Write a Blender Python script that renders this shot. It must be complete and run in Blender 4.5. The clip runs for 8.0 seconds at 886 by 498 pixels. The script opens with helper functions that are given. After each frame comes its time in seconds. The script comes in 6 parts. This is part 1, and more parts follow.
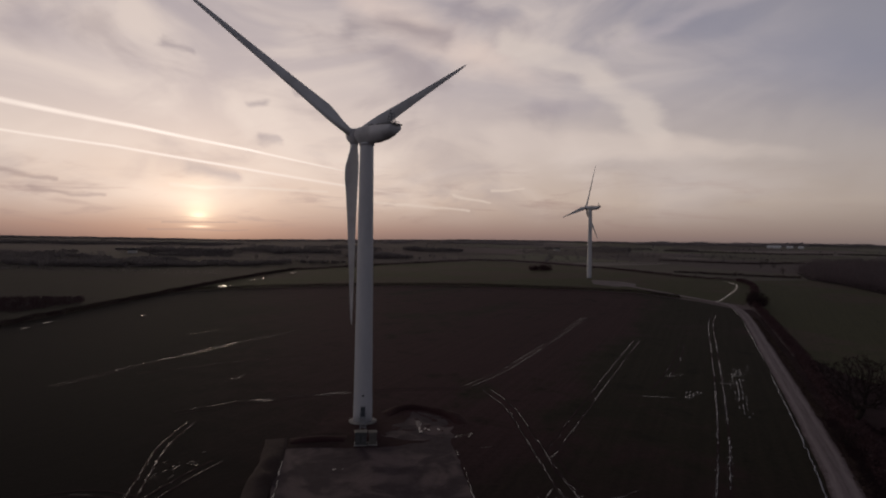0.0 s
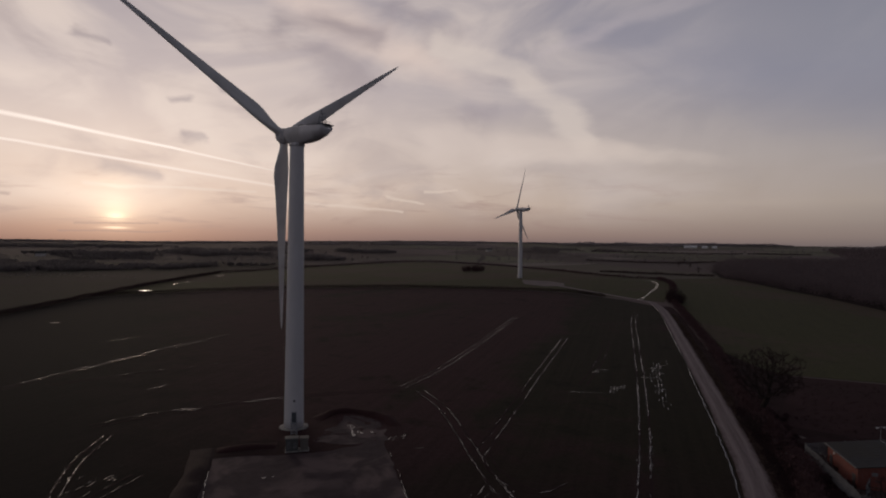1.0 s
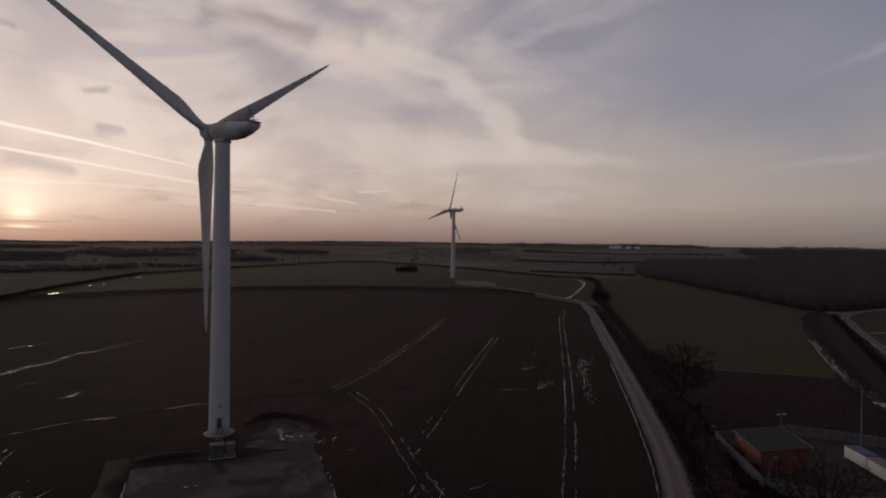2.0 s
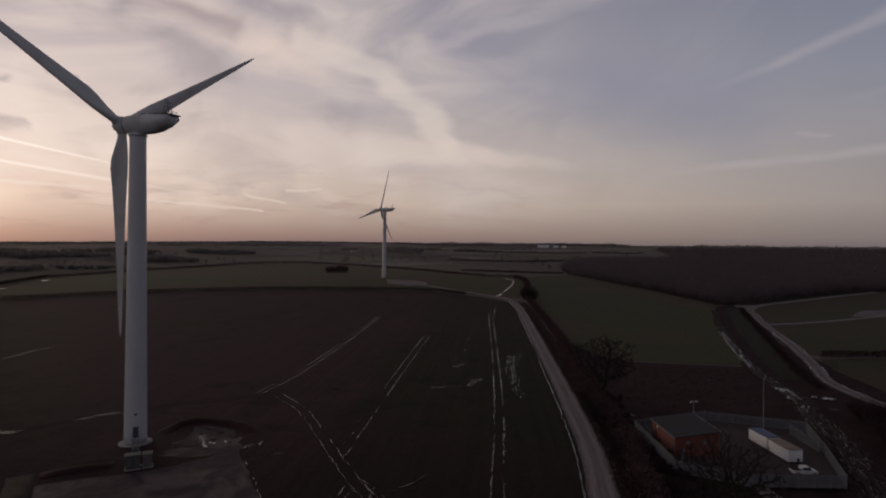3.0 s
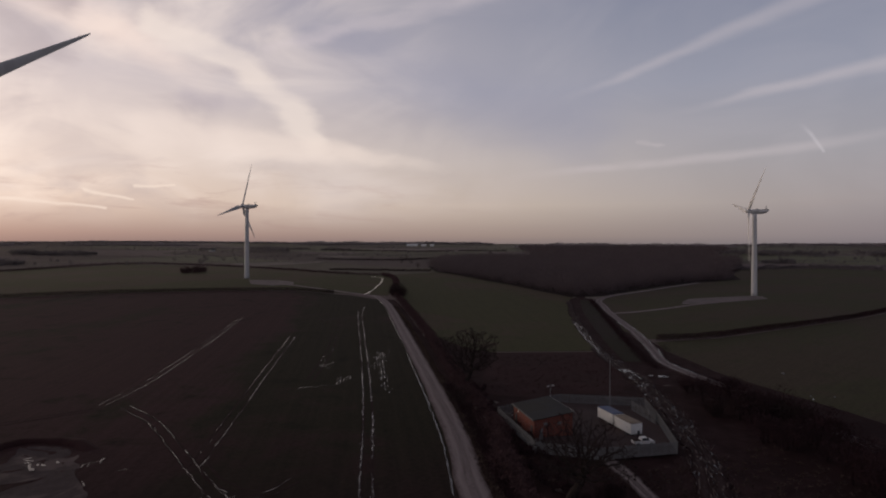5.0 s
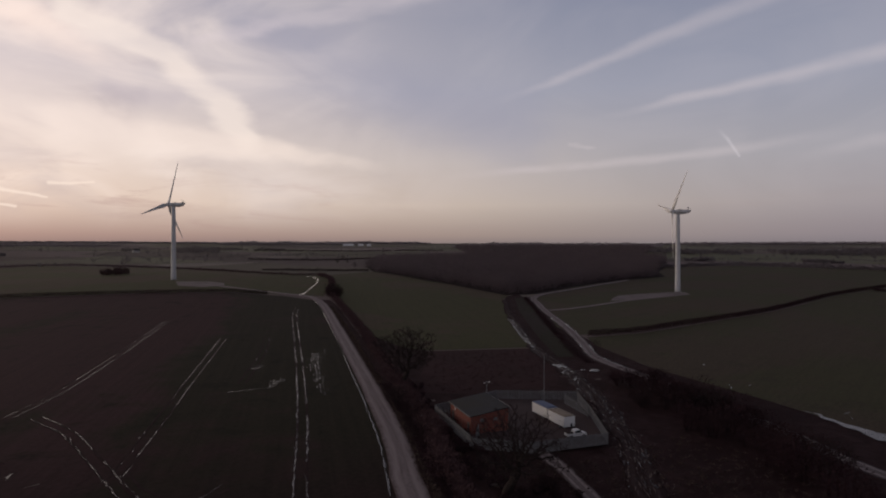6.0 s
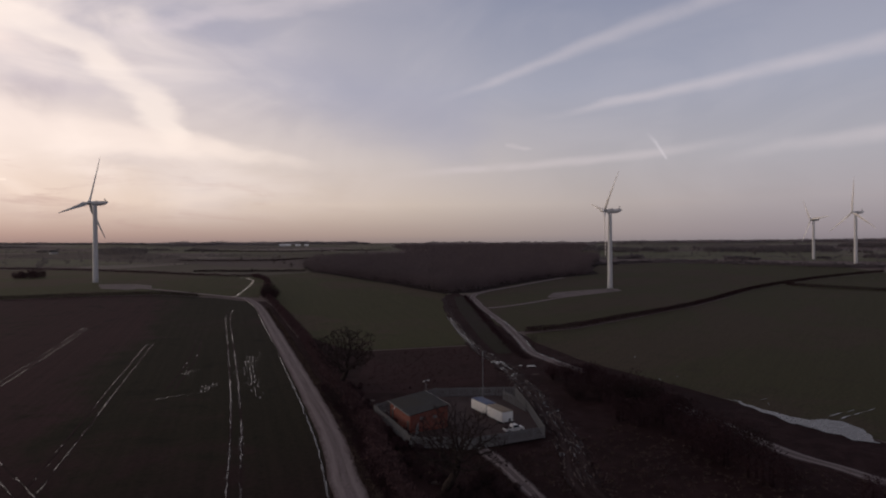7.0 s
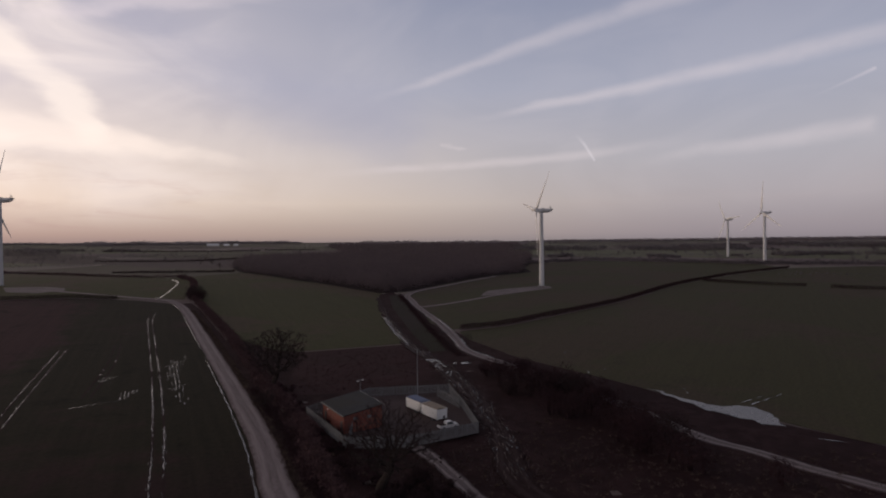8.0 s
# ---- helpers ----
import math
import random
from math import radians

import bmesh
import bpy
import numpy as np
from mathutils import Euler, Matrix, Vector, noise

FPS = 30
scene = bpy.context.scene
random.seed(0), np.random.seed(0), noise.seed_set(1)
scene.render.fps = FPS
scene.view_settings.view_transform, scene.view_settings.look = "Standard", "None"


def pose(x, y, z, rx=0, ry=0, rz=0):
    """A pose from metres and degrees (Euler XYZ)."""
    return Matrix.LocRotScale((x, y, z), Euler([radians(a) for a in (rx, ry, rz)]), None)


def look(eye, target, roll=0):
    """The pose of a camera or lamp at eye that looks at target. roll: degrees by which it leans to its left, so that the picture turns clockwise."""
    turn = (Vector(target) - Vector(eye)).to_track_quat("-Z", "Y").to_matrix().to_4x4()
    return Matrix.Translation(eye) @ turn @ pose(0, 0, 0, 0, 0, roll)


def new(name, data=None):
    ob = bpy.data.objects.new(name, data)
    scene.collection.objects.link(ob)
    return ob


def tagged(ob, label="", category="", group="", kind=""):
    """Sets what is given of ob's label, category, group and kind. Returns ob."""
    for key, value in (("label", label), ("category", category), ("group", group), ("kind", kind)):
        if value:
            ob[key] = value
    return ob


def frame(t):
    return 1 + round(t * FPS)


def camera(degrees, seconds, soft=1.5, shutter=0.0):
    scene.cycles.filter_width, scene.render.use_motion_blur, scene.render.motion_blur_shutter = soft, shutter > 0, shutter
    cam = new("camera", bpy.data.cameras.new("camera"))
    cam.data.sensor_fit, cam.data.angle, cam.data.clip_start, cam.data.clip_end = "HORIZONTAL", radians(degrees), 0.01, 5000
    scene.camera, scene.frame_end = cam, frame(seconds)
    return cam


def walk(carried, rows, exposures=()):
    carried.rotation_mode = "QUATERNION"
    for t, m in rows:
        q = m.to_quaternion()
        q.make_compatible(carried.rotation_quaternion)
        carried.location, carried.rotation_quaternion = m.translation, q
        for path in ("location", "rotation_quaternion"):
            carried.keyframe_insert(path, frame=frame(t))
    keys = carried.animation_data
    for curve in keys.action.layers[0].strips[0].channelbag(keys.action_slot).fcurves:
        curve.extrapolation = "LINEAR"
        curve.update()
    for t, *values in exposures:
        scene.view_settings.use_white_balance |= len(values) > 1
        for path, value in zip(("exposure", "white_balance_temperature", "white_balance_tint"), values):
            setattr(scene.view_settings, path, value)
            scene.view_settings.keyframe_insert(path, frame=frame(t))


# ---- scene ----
# ---- camera ----
cam = camera(75.09, 8.0, 2.0)
ROWS = [
    (0.0, 0.0, 0.0, 40.25, 0.0, -0.59, -0.95),
    (0.5, 0.06, -0.24, 40.34, -3.33, -0.46, -0.79),
    (1.0, 0.15, -0.48, 40.41, -6.61, -0.38, -0.75),
    (1.5, 0.31, -0.73, 40.44, -9.87, -0.31, -0.83),
    (3.0, 0.92, -1.23, 40.12, -19.96, -0.2, -0.58),
    (3.5, 1.07, -1.24, 39.94, -23.35, -0.19, -0.45),
    (4.0, 1.24, -1.2, 39.69, -26.63, -0.19, -0.37),
    (4.5, 1.36, -1.09, 39.42, -29.77, -0.2, -0.29),
    (6.0, 2.0, -0.62, 38.81, -39.12, -0.22, -0.04),
    (6.5, 2.22, -0.5, 38.65, -42.15, -0.23, 0.11),
    (7.0, 2.46, -0.47, 38.51, -45.12, -0.28, 0.29),
    (7.5, 2.65, -0.51, 38.36, -48.25, -0.35, 0.39),
    (8.0, 2.8, -0.56, 38.23, -51.55, -0.39, 0.47),
]
walk(cam, [(t, pose(x, y, z, 90 + pitch, roll, yaw)) for t, x, y, z, yaw, pitch, roll in ROWS],
     exposures=((0.0, -0.33), (1.5, -0.36), (3.5, -0.2), (4.5, 0.0), (6.5, 0.24), (8.0, 0.41)))

# ---- world: a hazy winter sky shortly before sunset ----
SUN_A, SUN_E = -23.0, 2.4          # degrees to the right of north (+y), and up


def srgb(r, g, b):
    """A colour given in 0..255 as a camera shows it, as linear values."""
    return tuple(((c / 255 + 0.055) / 1.055) ** 2.4 if c > 10 else c / 255 / 12.92 for c in (r, g, b))


world = bpy.data.worlds.new("sky")
scene.world = world
world.use_nodes = True
WT = world.node_tree
WT.nodes.clear()


def node(tree, kind, **values):
    n = tree.nodes.new(kind)
    for key, value in values.items():
        setattr(n, key, value)
    return n


def feed(tree, socket, value):
    if isinstance(value, bpy.types.NodeSocket):
        tree.links.new(value, socket)
    else:
        socket.default_value = value


def calc(tree, op, *args, clamp=False):
    n = node(tree, "ShaderNodeMath", operation=op, use_clamp=clamp)
    for socket, value in zip(n.inputs, args):
        feed(tree, socket, value)
    return n.outputs[0]


def vcalc(tree, op, *args, out=0):
    n = node(tree, "ShaderNodeVectorMath", operation=op)
    for socket, value in zip(n.inputs, args):
        feed(tree, socket, value)
    return n.outputs[out]


def smooth(tree, value, lo, hi, to_lo=0.0, to_hi=1.0):
    n = node(tree, "ShaderNodeMapRange", interpolation_type="SMOOTHSTEP")
    for socket, v in zip(n.inputs, (value, lo, hi, to_lo, to_hi)):
        feed(tree, socket, v)
    return n.outputs[0]


def blend(tree, factor, a, b, kind="MIX"):
    n = node(tree, "ShaderNodeMix", data_type="RGBA", blend_type=kind)
    feed(tree, n.inputs[0], factor)
    for socket, v in ((n.inputs[6], a), (n.inputs[7], b)):
        feed(tree, socket, v if isinstance(v, bpy.types.NodeSocket) else (*v, 1.0))
    return n.outputs[2]


def ramp(tree, value, stops):
    n = node(tree, "ShaderNodeValToRGB")
    feed(tree, n.inputs[0], value)
    el = n.color_ramp.elements
    while len(el) < len(stops):
        el.new(0.5)
    for e, (at, colour) in zip(el, stops):
        e.position, e.color = at, (*colour, 1.0)
    return n.outputs[0]


def noise_tex(tree, vector, scale, detail=5.0, rough=0.55, distort=0.0):
    n = node(tree, "ShaderNodeTexNoise")
    feed(tree, n.inputs["Vector"], vector)
    for key, v in (("Scale", scale), ("Detail", detail), ("Roughness", rough), ("Distortion", distort)):
        n.inputs[key].default_value = v
    return n.outputs[0]


def build_sky():
    t = WT
    d = node(t, "ShaderNodeTexCoord").outputs["Generated"]
    sep = node(t, "ShaderNodeSeparateXYZ")
    feed(t, sep.inputs[0], d)
    az = calc(t, "MULTIPLY", calc(t, "ARCTAN2", sep.outputs[0], sep.outputs[1]), 57.29578)
    el = calc(t, "ADD", calc(t, "MULTIPLY", calc(t, "ARCSINE", sep.outputs[2]), 57.29578), 0.1)
    flat = node(t, "ShaderNodeCombineXYZ")
    feed(t, flat.inputs[0], az)
    feed(t, flat.inputs[1], el)
    plane = flat.outputs[0]
    # how far round from the sun
    off = calc(t, "ABSOLUTE", calc(t, "SUBTRACT", az, SUN_A))
    cool = smooth(t, off, 5.0, 85.0)
    h = calc(t, "DIVIDE", el, 60.0, clamp=True)
    warm_side = ramp(t, h, [(0.0, srgb(128, 106, 104)), (0.02, srgb(166, 138, 128)), (0.07, srgb(226, 203, 185)), (0.14, srgb(233, 215, 201)),
                            (0.25, srgb(212, 199, 195)), (0.4, srgb(186, 177, 180)), (0.6, srgb(84, 81, 90)), (1.0, srgb(30, 33, 44))])
    cool_side = ramp(t, h, [(0.0, srgb(112, 104, 107)), (0.02, srgb(146, 132, 126)), (0.07, srgb(174, 161, 152)), (0.14, srgb(166, 159, 160)),
                            (0.25, srgb(144, 146, 161)), (0.4, srgb(124, 129, 149)), (0.6, srgb(60, 64, 78)), (1.0, srgb(27, 31, 42))])
    cold_side = ramp(t, h, [(0.0, srgb(116, 110, 116)), (0.02, srgb(132, 124, 130)), (0.07, srgb(149, 142, 147)), (0.14, srgb(152, 150, 158)),
                            (0.25, srgb(142, 145, 161)), (0.4, srgb(122, 127, 148)), (0.6, srgb(60, 64, 78)), (1.0, srgb(27, 31, 42))])
    sky = blend(t, smooth(t, off, 58.0, 108.0), blend(t, cool, warm_side, cool_side), cold_side)
    # the sky turned away from the sun is duller
    sky = blend(t, smooth(t, off, 115.0, 180.0, 0.0, 1.0), sky, blend(t, 1.0, sky, (0.5, 0.52, 0.58), "MULTIPLY"))
    # the clear evening sky behind the cloud
    clear = node(t, "ShaderNodeTexSky", sky_type="NISHITA", sun_disc=False, sun_elevation=radians(SUN_E),
                 sun_rotation=radians(SUN_A), altitude=100.0)
    sky = blend(t, 0.04, sky, blend(t, 1.0, clear.outputs[0], (0.1, 0.1, 0.1), "MULTIPLY"), "ADD")

    # cloud: soft broken veils, drawn out along the horizon
    drift = node(t, "ShaderNodeCombineXYZ")      # the veils lie slantwise, rising away from the sun
    feed(t, drift.inputs[0], calc(t, "ADD", calc(t, "MULTIPLY", az, 0.058), calc(t, "MULTIPLY", el, 0.05)))
    feed(t, drift.inputs[1], calc(t, "SUBTRACT", calc(t, "MULTIPLY", el, 0.125), calc(t, "MULTIPLY", az, 0.026)))
    stretch = drift.outputs[0]
    n1 = noise_tex(t, stretch, 1.0, 5.0, 0.5, 0.9)
    n2 = noise_tex(t, vcalc(t, "ADD", stretch, (7.3, 2.1, 0.0)), 1.5, 6.0, 0.52, 0.8)
    n3 = noise_tex(t, vcalc(t, "MULTIPLY", plane, (0.13, 0.8, 1.0)), 1.0, 7.0, 0.6, 0.6)
    rag = node(t, "ShaderNodeTexNoise")
    feed(t, rag.inputs["Vector"], vcalc(t, "MULTIPLY", plane, (0.22, 0.5, 1.0)))
    rag.inputs["Detail"].default_value = 6.0
    rag.inputs["Scale"].default_value = 1.0
    wobble = vcalc(t, "MULTIPLY", vcalc(t, "SUBTRACT", rag.outputs[1], (0.5, 0.5, 0.5)), (3.2, 2.0, 0.0))

    veil_side = calc(t, "SUBTRACT", 1.0, smooth(t, az, 8.0, 42.0))
    bright = calc(t, "MULTIPLY", smooth(t, n1, 0.36, 0.70), calc(t, "ADD", calc(t, "MULTIPLY", veil_side, 0.6), 0.10))
    fade = smooth(t, el, 1.0, 6.0)
    bright = calc(t, "MULTIPLY", bright, fade)
    sky = blend(t, bright, sky, blend(t, cool, srgb(255, 238, 222), srgb(198, 190, 194)))
    dark = calc(t, "MULTIPLY", smooth(t, n2, 0.46, 0.74), calc(t, "ADD", calc(t, "MULTIPLY", veil_side, 0.32), 0.04))
    sky = blend(t, calc(t, "MULTIPLY", dark, smooth(t, el, 1.5, 5.0)), sky, blend(t, cool, srgb(158, 144, 148), srgb(138, 138, 152)))
    low = calc(t, "MULTIPLY", smooth(t, n3, 0.5, 0.72), calc(t, "MULTIPLY", smooth(t, el, 0.5, 2.0), calc(t, "SUBTRACT", 1.0, smooth(t, el, 5.0, 9.0))))
    low = calc(t, "MULTIPLY", low, calc(t, "ADD", calc(t, "MULTIPLY", veil_side, 0.42), 0.03))
    sky = blend(t, low, sky, srgb(164, 134, 128))

    waved = {0.0: plane, 1.0: vcalc(t, "ADD", plane, wobble), 0.4: vcalc(t, "ADD", plane, vcalc(t, "MULTIPLY", wobble, (0.4, 0.4, 0.0)))}

    def streak(points, w1, w2, strength, colour, ragged=False, soft=0.15, fade_in=False, fade_out=False):
        """A band of cloud or a vapour trail through the points (degrees round, degrees up), w1 to w2 degrees wide."""
        nonlocal sky
        at = waved[float(ragged)]
        total = None
        n = len(points) - 1
        for i in range(n):
            a, b = Vector((*points[i], 0)), Vector((*points[i + 1], 0))
            rel = vcalc(t, "SUBTRACT", at, tuple(a))
            s = calc(t, "DIVIDE", vcalc(t, "DOT_PRODUCT", rel, tuple(b - a), out=1), (b - a).length_squared, clamp=True)
            foot = vcalc(t, "SUBTRACT", rel, vcalc(t, "MULTIPLY", tuple(b - a), spread(s)))
            far = vcalc(t, "LENGTH", foot, out=1)
            wa, wb = w1 + (w2 - w1) * i / n, w1 + (w2 - w1) * (i + 1) / n
            width = calc(t, "ADD", calc(t, "MULTIPLY", s, wb - wa), wa)
            m = smooth(t, calc(t, "DIVIDE", far, width), 1.0, soft)
            if fade_in and i == 0:
                m = calc(t, "MULTIPLY", m, calc(t, "MULTIPLY", s, s))
            if fade_out and i == n - 1:
                m = calc(t, "MULTIPLY", m, calc(t, "SUBTRACT", 1.0, s))
            total = m if total is None else calc(t, "MAXIMUM", total, m)
        # broken along its length
        total = calc(t, "MULTIPLY", total, smooth(t, n2, 0.25, 0.6, 0.55, 1.0))
        sky = blend(t, calc(t, "MULTIPLY", total, strength), sky, colour)

    def spread(s):
        c = node(t, "ShaderNodeCombineXYZ")
        for k in range(3):
            feed(t, c.inputs[k], s)
        return c.outputs[0]

    CREAM, PALE, GREY = srgb(244, 226, 208), srgb(212, 200, 202), srgb(146, 136, 144)
    # clear blue-grey gaps in the veil
    streak([(20, 20.5), (27, 18), (36, 14.5), (46, 12)], 4.5, 6.0, 0.42, srgb(140, 142, 162), True, 0.0)
    streak([(9, 13.6), (14, 13.2)], 1.7, 1.5, 0.25, srgb(168, 160, 172), True, 0.0)
    # large veils
    streak([(-8, 22.5), (2.2, 18.4), (12, 14.4)], 3.4, 1.8, 0.7, srgb(250, 229, 214), True, 0.0, False, True)
    streak([(6, 19), (13.0, 17.0), (16.4, 14.4), (20.2, 10.5)], 1.6, 2.0, 0.62, srgb(240, 226, 214), True, 0.2)
    streak([(6, 10.2), (16, 9.6), (24, 9.0), (34, 7.7)], 2.8, 0.8, 0.62, srgb(238, 222, 210), True, 0.15, False, True)
    streak([(16.0, 18.2), (24.9, 20.9), (33.3, 23.0), (44, 26)], 0.8, 1.6, 0.32, PALE, True, 0.0)
    streak([(-9.4, 20.2), (-5.0, 20.8), (0.0, 19.6)], 1.8, 1.6, 0.65, GREY, True, 0.0)
    streak([(43.0, 13.7), (50.2, 15.9), (58.1, 18.5), (66.2, 20.5), (80, 23)], 0.45, 1.4, 0.23, PALE, 0.4, 0.0, True)
    streak([(52, 11.9), (60.8, 13.3), (68.7, 14.3), (78.3, 15.4), (92, 16.4)], 0.42, 1.3, 0.28, PALE, 0.4, 0.0, True)
    streak([(69, 7.2), (76.0, 8.5), (88, 9.3)], 0.6, 1.2, 0.24, PALE, 0.4, 0.0, True)
    streak([(36, 6.6), (46.8, 7.6), (64.5, 8.6), (75, 9.6)], 0.5, 0.8, 0.24, PALE, 0.4, 0.0, True, True)
    streak([(30, 1.8), (46, 2.1)], 0.6, 0.4, 0.35, srgb(146, 134, 134), 0.4, 0.0, True, True)
    # small puffs and dark scraps
    for a, b, w in (((-17.6, 9.4), (-16.0, 9.4), 0.7), ((-18.6, 12.6), (-17.0, 12.7), 0.6), ((-14.4, 13.8), (-12.6, 13.6), 0.6), ((-24, 6.8), (-19.5, 6.2), 1.0), ((-26.5, 17.0), (-24, 16.6), 0.6)):
        streak([a, b], w, w * 0.8, 0.5, GREY, True, 0.0)
    for a, b in (((-35.7, 4.1), (-30.6, 3.4)), ((-38, 5.4), (-34, 5.0))):
        streak([a, b], 0.5, 0.3, 0.5, srgb(156, 132, 128), True, 0.0)
    for a, b in (((4.8, 5.4), (8.0, 5.6)), ((1.0, 4.8), (4.6, 4.2)), ((-9.2, 4.2), (2.5, 3.4)), ((-25.4, 5.0), (-11.4, 5.0))):
        streak([a, b], 0.3, 0.16, 0.6, CREAM, 0.4, 0.0)
    streak([(51.5, 9.6), (53.8, 9.5)], 0.4, 0.34, 0.2, PALE, 1.0, 0.0)
    streak([(64.4, 10.8), (65.4, 9.6), (66.3, 8.1)], 0.3, 0.18, 0.3, srgb(214, 208, 214), False, 0.0, True)
    streak([(83.6, 11.8), (88.4, 13.6)], 0.12, 0.24, 0.36, srgb(206, 196, 202), False, 0.0, True)
    # the sun behind thin cloud
    s = Vector((math.sin(radians(SUN_A)) * math.cos(radians(SUN_E)), math.cos(radians(SUN_A)) * math.cos(radians(SUN_E)), math.sin(radians(SUN_E))))
    rel = vcalc(t, "SUBTRACT", plane, (SUN_A, SUN_E, 0))

    def glow(rx, ry, shift, strength, colour, power=1.0):
        nonlocal sky
        q = vcalc(t, "LENGTH", vcalc(t, "DIVIDE", vcalc(t, "SUBTRACT", rel, (0, shift, 0)), (rx, ry, 1.0)), out=1)
        g = calc(t, "POWER", 2.71828, calc(t, "MULTIPLY", calc(t, "MULTIPLY", q, q), -1.0))
        sky = blend(t, calc(t, "MULTIPLY", g, strength), sky, colour, "ADD")

    glow(17, 7.5, 4.0, 0.2, (1.0, 0.84, 0.68))
    glow(5.0, 2.8, 1.2, 0.30, (1.0, 0.80, 0.54))
    glow(1.5, 2.2, 1.4, 0.20, (1.0, 0.82, 0.52))
    glow(1.3, 0.8, 0.1, 0.26, (1.0, 0.80, 0.42))
    glow(0.72, 0.30, -0.15, 0.5, (1.0, 0.88, 0.55))
    glow(0.95, 0.10, -1.15, 0.85, (1.0, 0.84, 0.55))
    # vapour trails over the glow
    streak([(-48, 11.5), (-37.6, 10.7), (-28.1, 9.75), (-18.7, 8.5), (-6.5, 6.4)], 0.42, 0.1, 0.95, (1.42, 1.25, 1.08), False, 0.1, False, True)
    streak([(-48, 8.95), (-37.6, 8.4), (-29.8, 7.95), (-21.2, 7.0), (-3.0, 4.7)], 0.16, 0.2, 0.92, (1.3, 1.13, 0.97), False, 0.1, False, True)
    # a bar of cloud across the sun
    streak([(-26.0, 1.60), (-19.6, 1.72)], 0.16, 0.09, 0.7, (0.66, 0.46, 0.36), 0.4, 0.0)
    streak([(-25.2, 2.12), (-21.4, 2.05)], 0.10, 0.07, 0.45, (0.80, 0.58, 0.44), 0.4, 0.0)
    streak([(-27.0, 0.95), (-18.6, 1.05)], 0.14, 0.10, 0.45, (0.50, 0.36, 0.31), 0.4, 0.0)
    sky = blend(t, 1.0, sky, blend(t, cool, (1.0, 0.978, 1.01), (0.995, 0.990, 0.985)), "MULTIPLY")
    # below the horizon
    sky = blend(t, smooth(t, el, -0.2, -2.0), sky, srgb(60, 54, 54))
    bg = node(t, "ShaderNodeBackground")
    feed(t, bg.inputs[0], sky)
    bg.inputs[1].default_value = 1.0
    out = node(t, "ShaderNodeOutputWorld")
    t.links.new(bg.outputs[0], out.inputs[0])
    return s


sun_way = build_sky()
sun_data = bpy.data.lights.new("sun", "SUN")
sun_data.energy, sun_data.angle, sun_data.color = 0.5, radians(12), (1.0, 0.78, 0.58)
new("sun", sun_data).matrix_world = look(sun_way * 100, (0, 0, 0))


# ---- materials ----
def material(name, a, b, scale=1.0, rough=0.8, bump=0.0, fine=None, c=None, metal=0.0, stretch=(1, 1, 1), spec=0.5, random_tone=0.0, island=0.0, sheer=0.0):
    """Two tones mixed by coarse and fine noise, at real size, with a little relief."""
    m = bpy.data.materials.new(name)
    m.use_nodes = True
    t = m.node_tree
    bsdf = t.nodes["Principled BSDF"]
    at = node(t, "ShaderNodeTexCoord").outputs["Object"]
    at = vcalc(t, "MULTIPLY", at, stretch)
    n1 = noise_tex(t, at, scale, 6.0, 0.6, 0.3)
    n2 = noise_tex(t, at, fine or scale * 9, 4.0, 0.6)
    f = calc(t, "ADD", calc(t, "MULTIPLY", smooth(t, n1, 0.3, 0.7), 0.65), calc(t, "MULTIPLY", smooth(t, n2, 0.3, 0.7), 0.35))
    col = blend(t, f, a, b)
    if c:
        n3 = noise_tex(t, at, scale * 0.23, 4.0, 0.55, 0.5)
        col = blend(t, smooth(t, n3, 0.45, 0.65), col, c)
    if random_tone:
        info = node(t, "ShaderNodeObjectInfo").outputs["Random"]
        col = blend(t, 1.0, col, blend(t, info, (1 - random_tone,) * 3, (1 + random_tone,) * 3), "MULTIPLY")
    if island:
        isl = node(t, "ShaderNodeNewGeometry").outputs["Random Per Island"]
        col = blend(t, 1.0, col, blend(t, isl, (1 - island,) * 3, (1 + island,) * 3), "MULTIPLY")
    feed(t, bsdf.inputs["Base Color"], col)
    feed(t, bsdf.inputs["Roughness"], smooth(t, n2, 0.2, 0.8, max(0.02, rough - 0.08), min(1.0, rough + 0.08)))
    if sheer:      # thin twigs pass some of the light from behind
        tl = node(t, "ShaderNodeBsdfTranslucent")
        feed(t, tl.inputs[0], blend(t, 0.6, col, (1.0, 1.0, 1.0)))
        mx = node(t, "ShaderNodeMixShader")
        mx.inputs[0].default_value = sheer
        t.links.new(bsdf.outputs[0], mx.inputs[1])
        t.links.new(tl.outputs[0], mx.inputs[2])
        t.links.new(mx.outputs[0], t.nodes["Material Output"].inputs[0])
    bsdf.inputs["Metallic"].default_value = metal
    bsdf.inputs["Specular IOR Level"].default_value = spec
    if bump:
        bn = node(t, "ShaderNodeBump")
        bn.inputs["Strength"].default_value = 0.6
        bn.inputs["Distance"].default_value = bump
        feed(t, bn.inputs["Height"], f)
        t.links.new(bn.outputs[0], bsdf.inputs["Normal"])
    return m


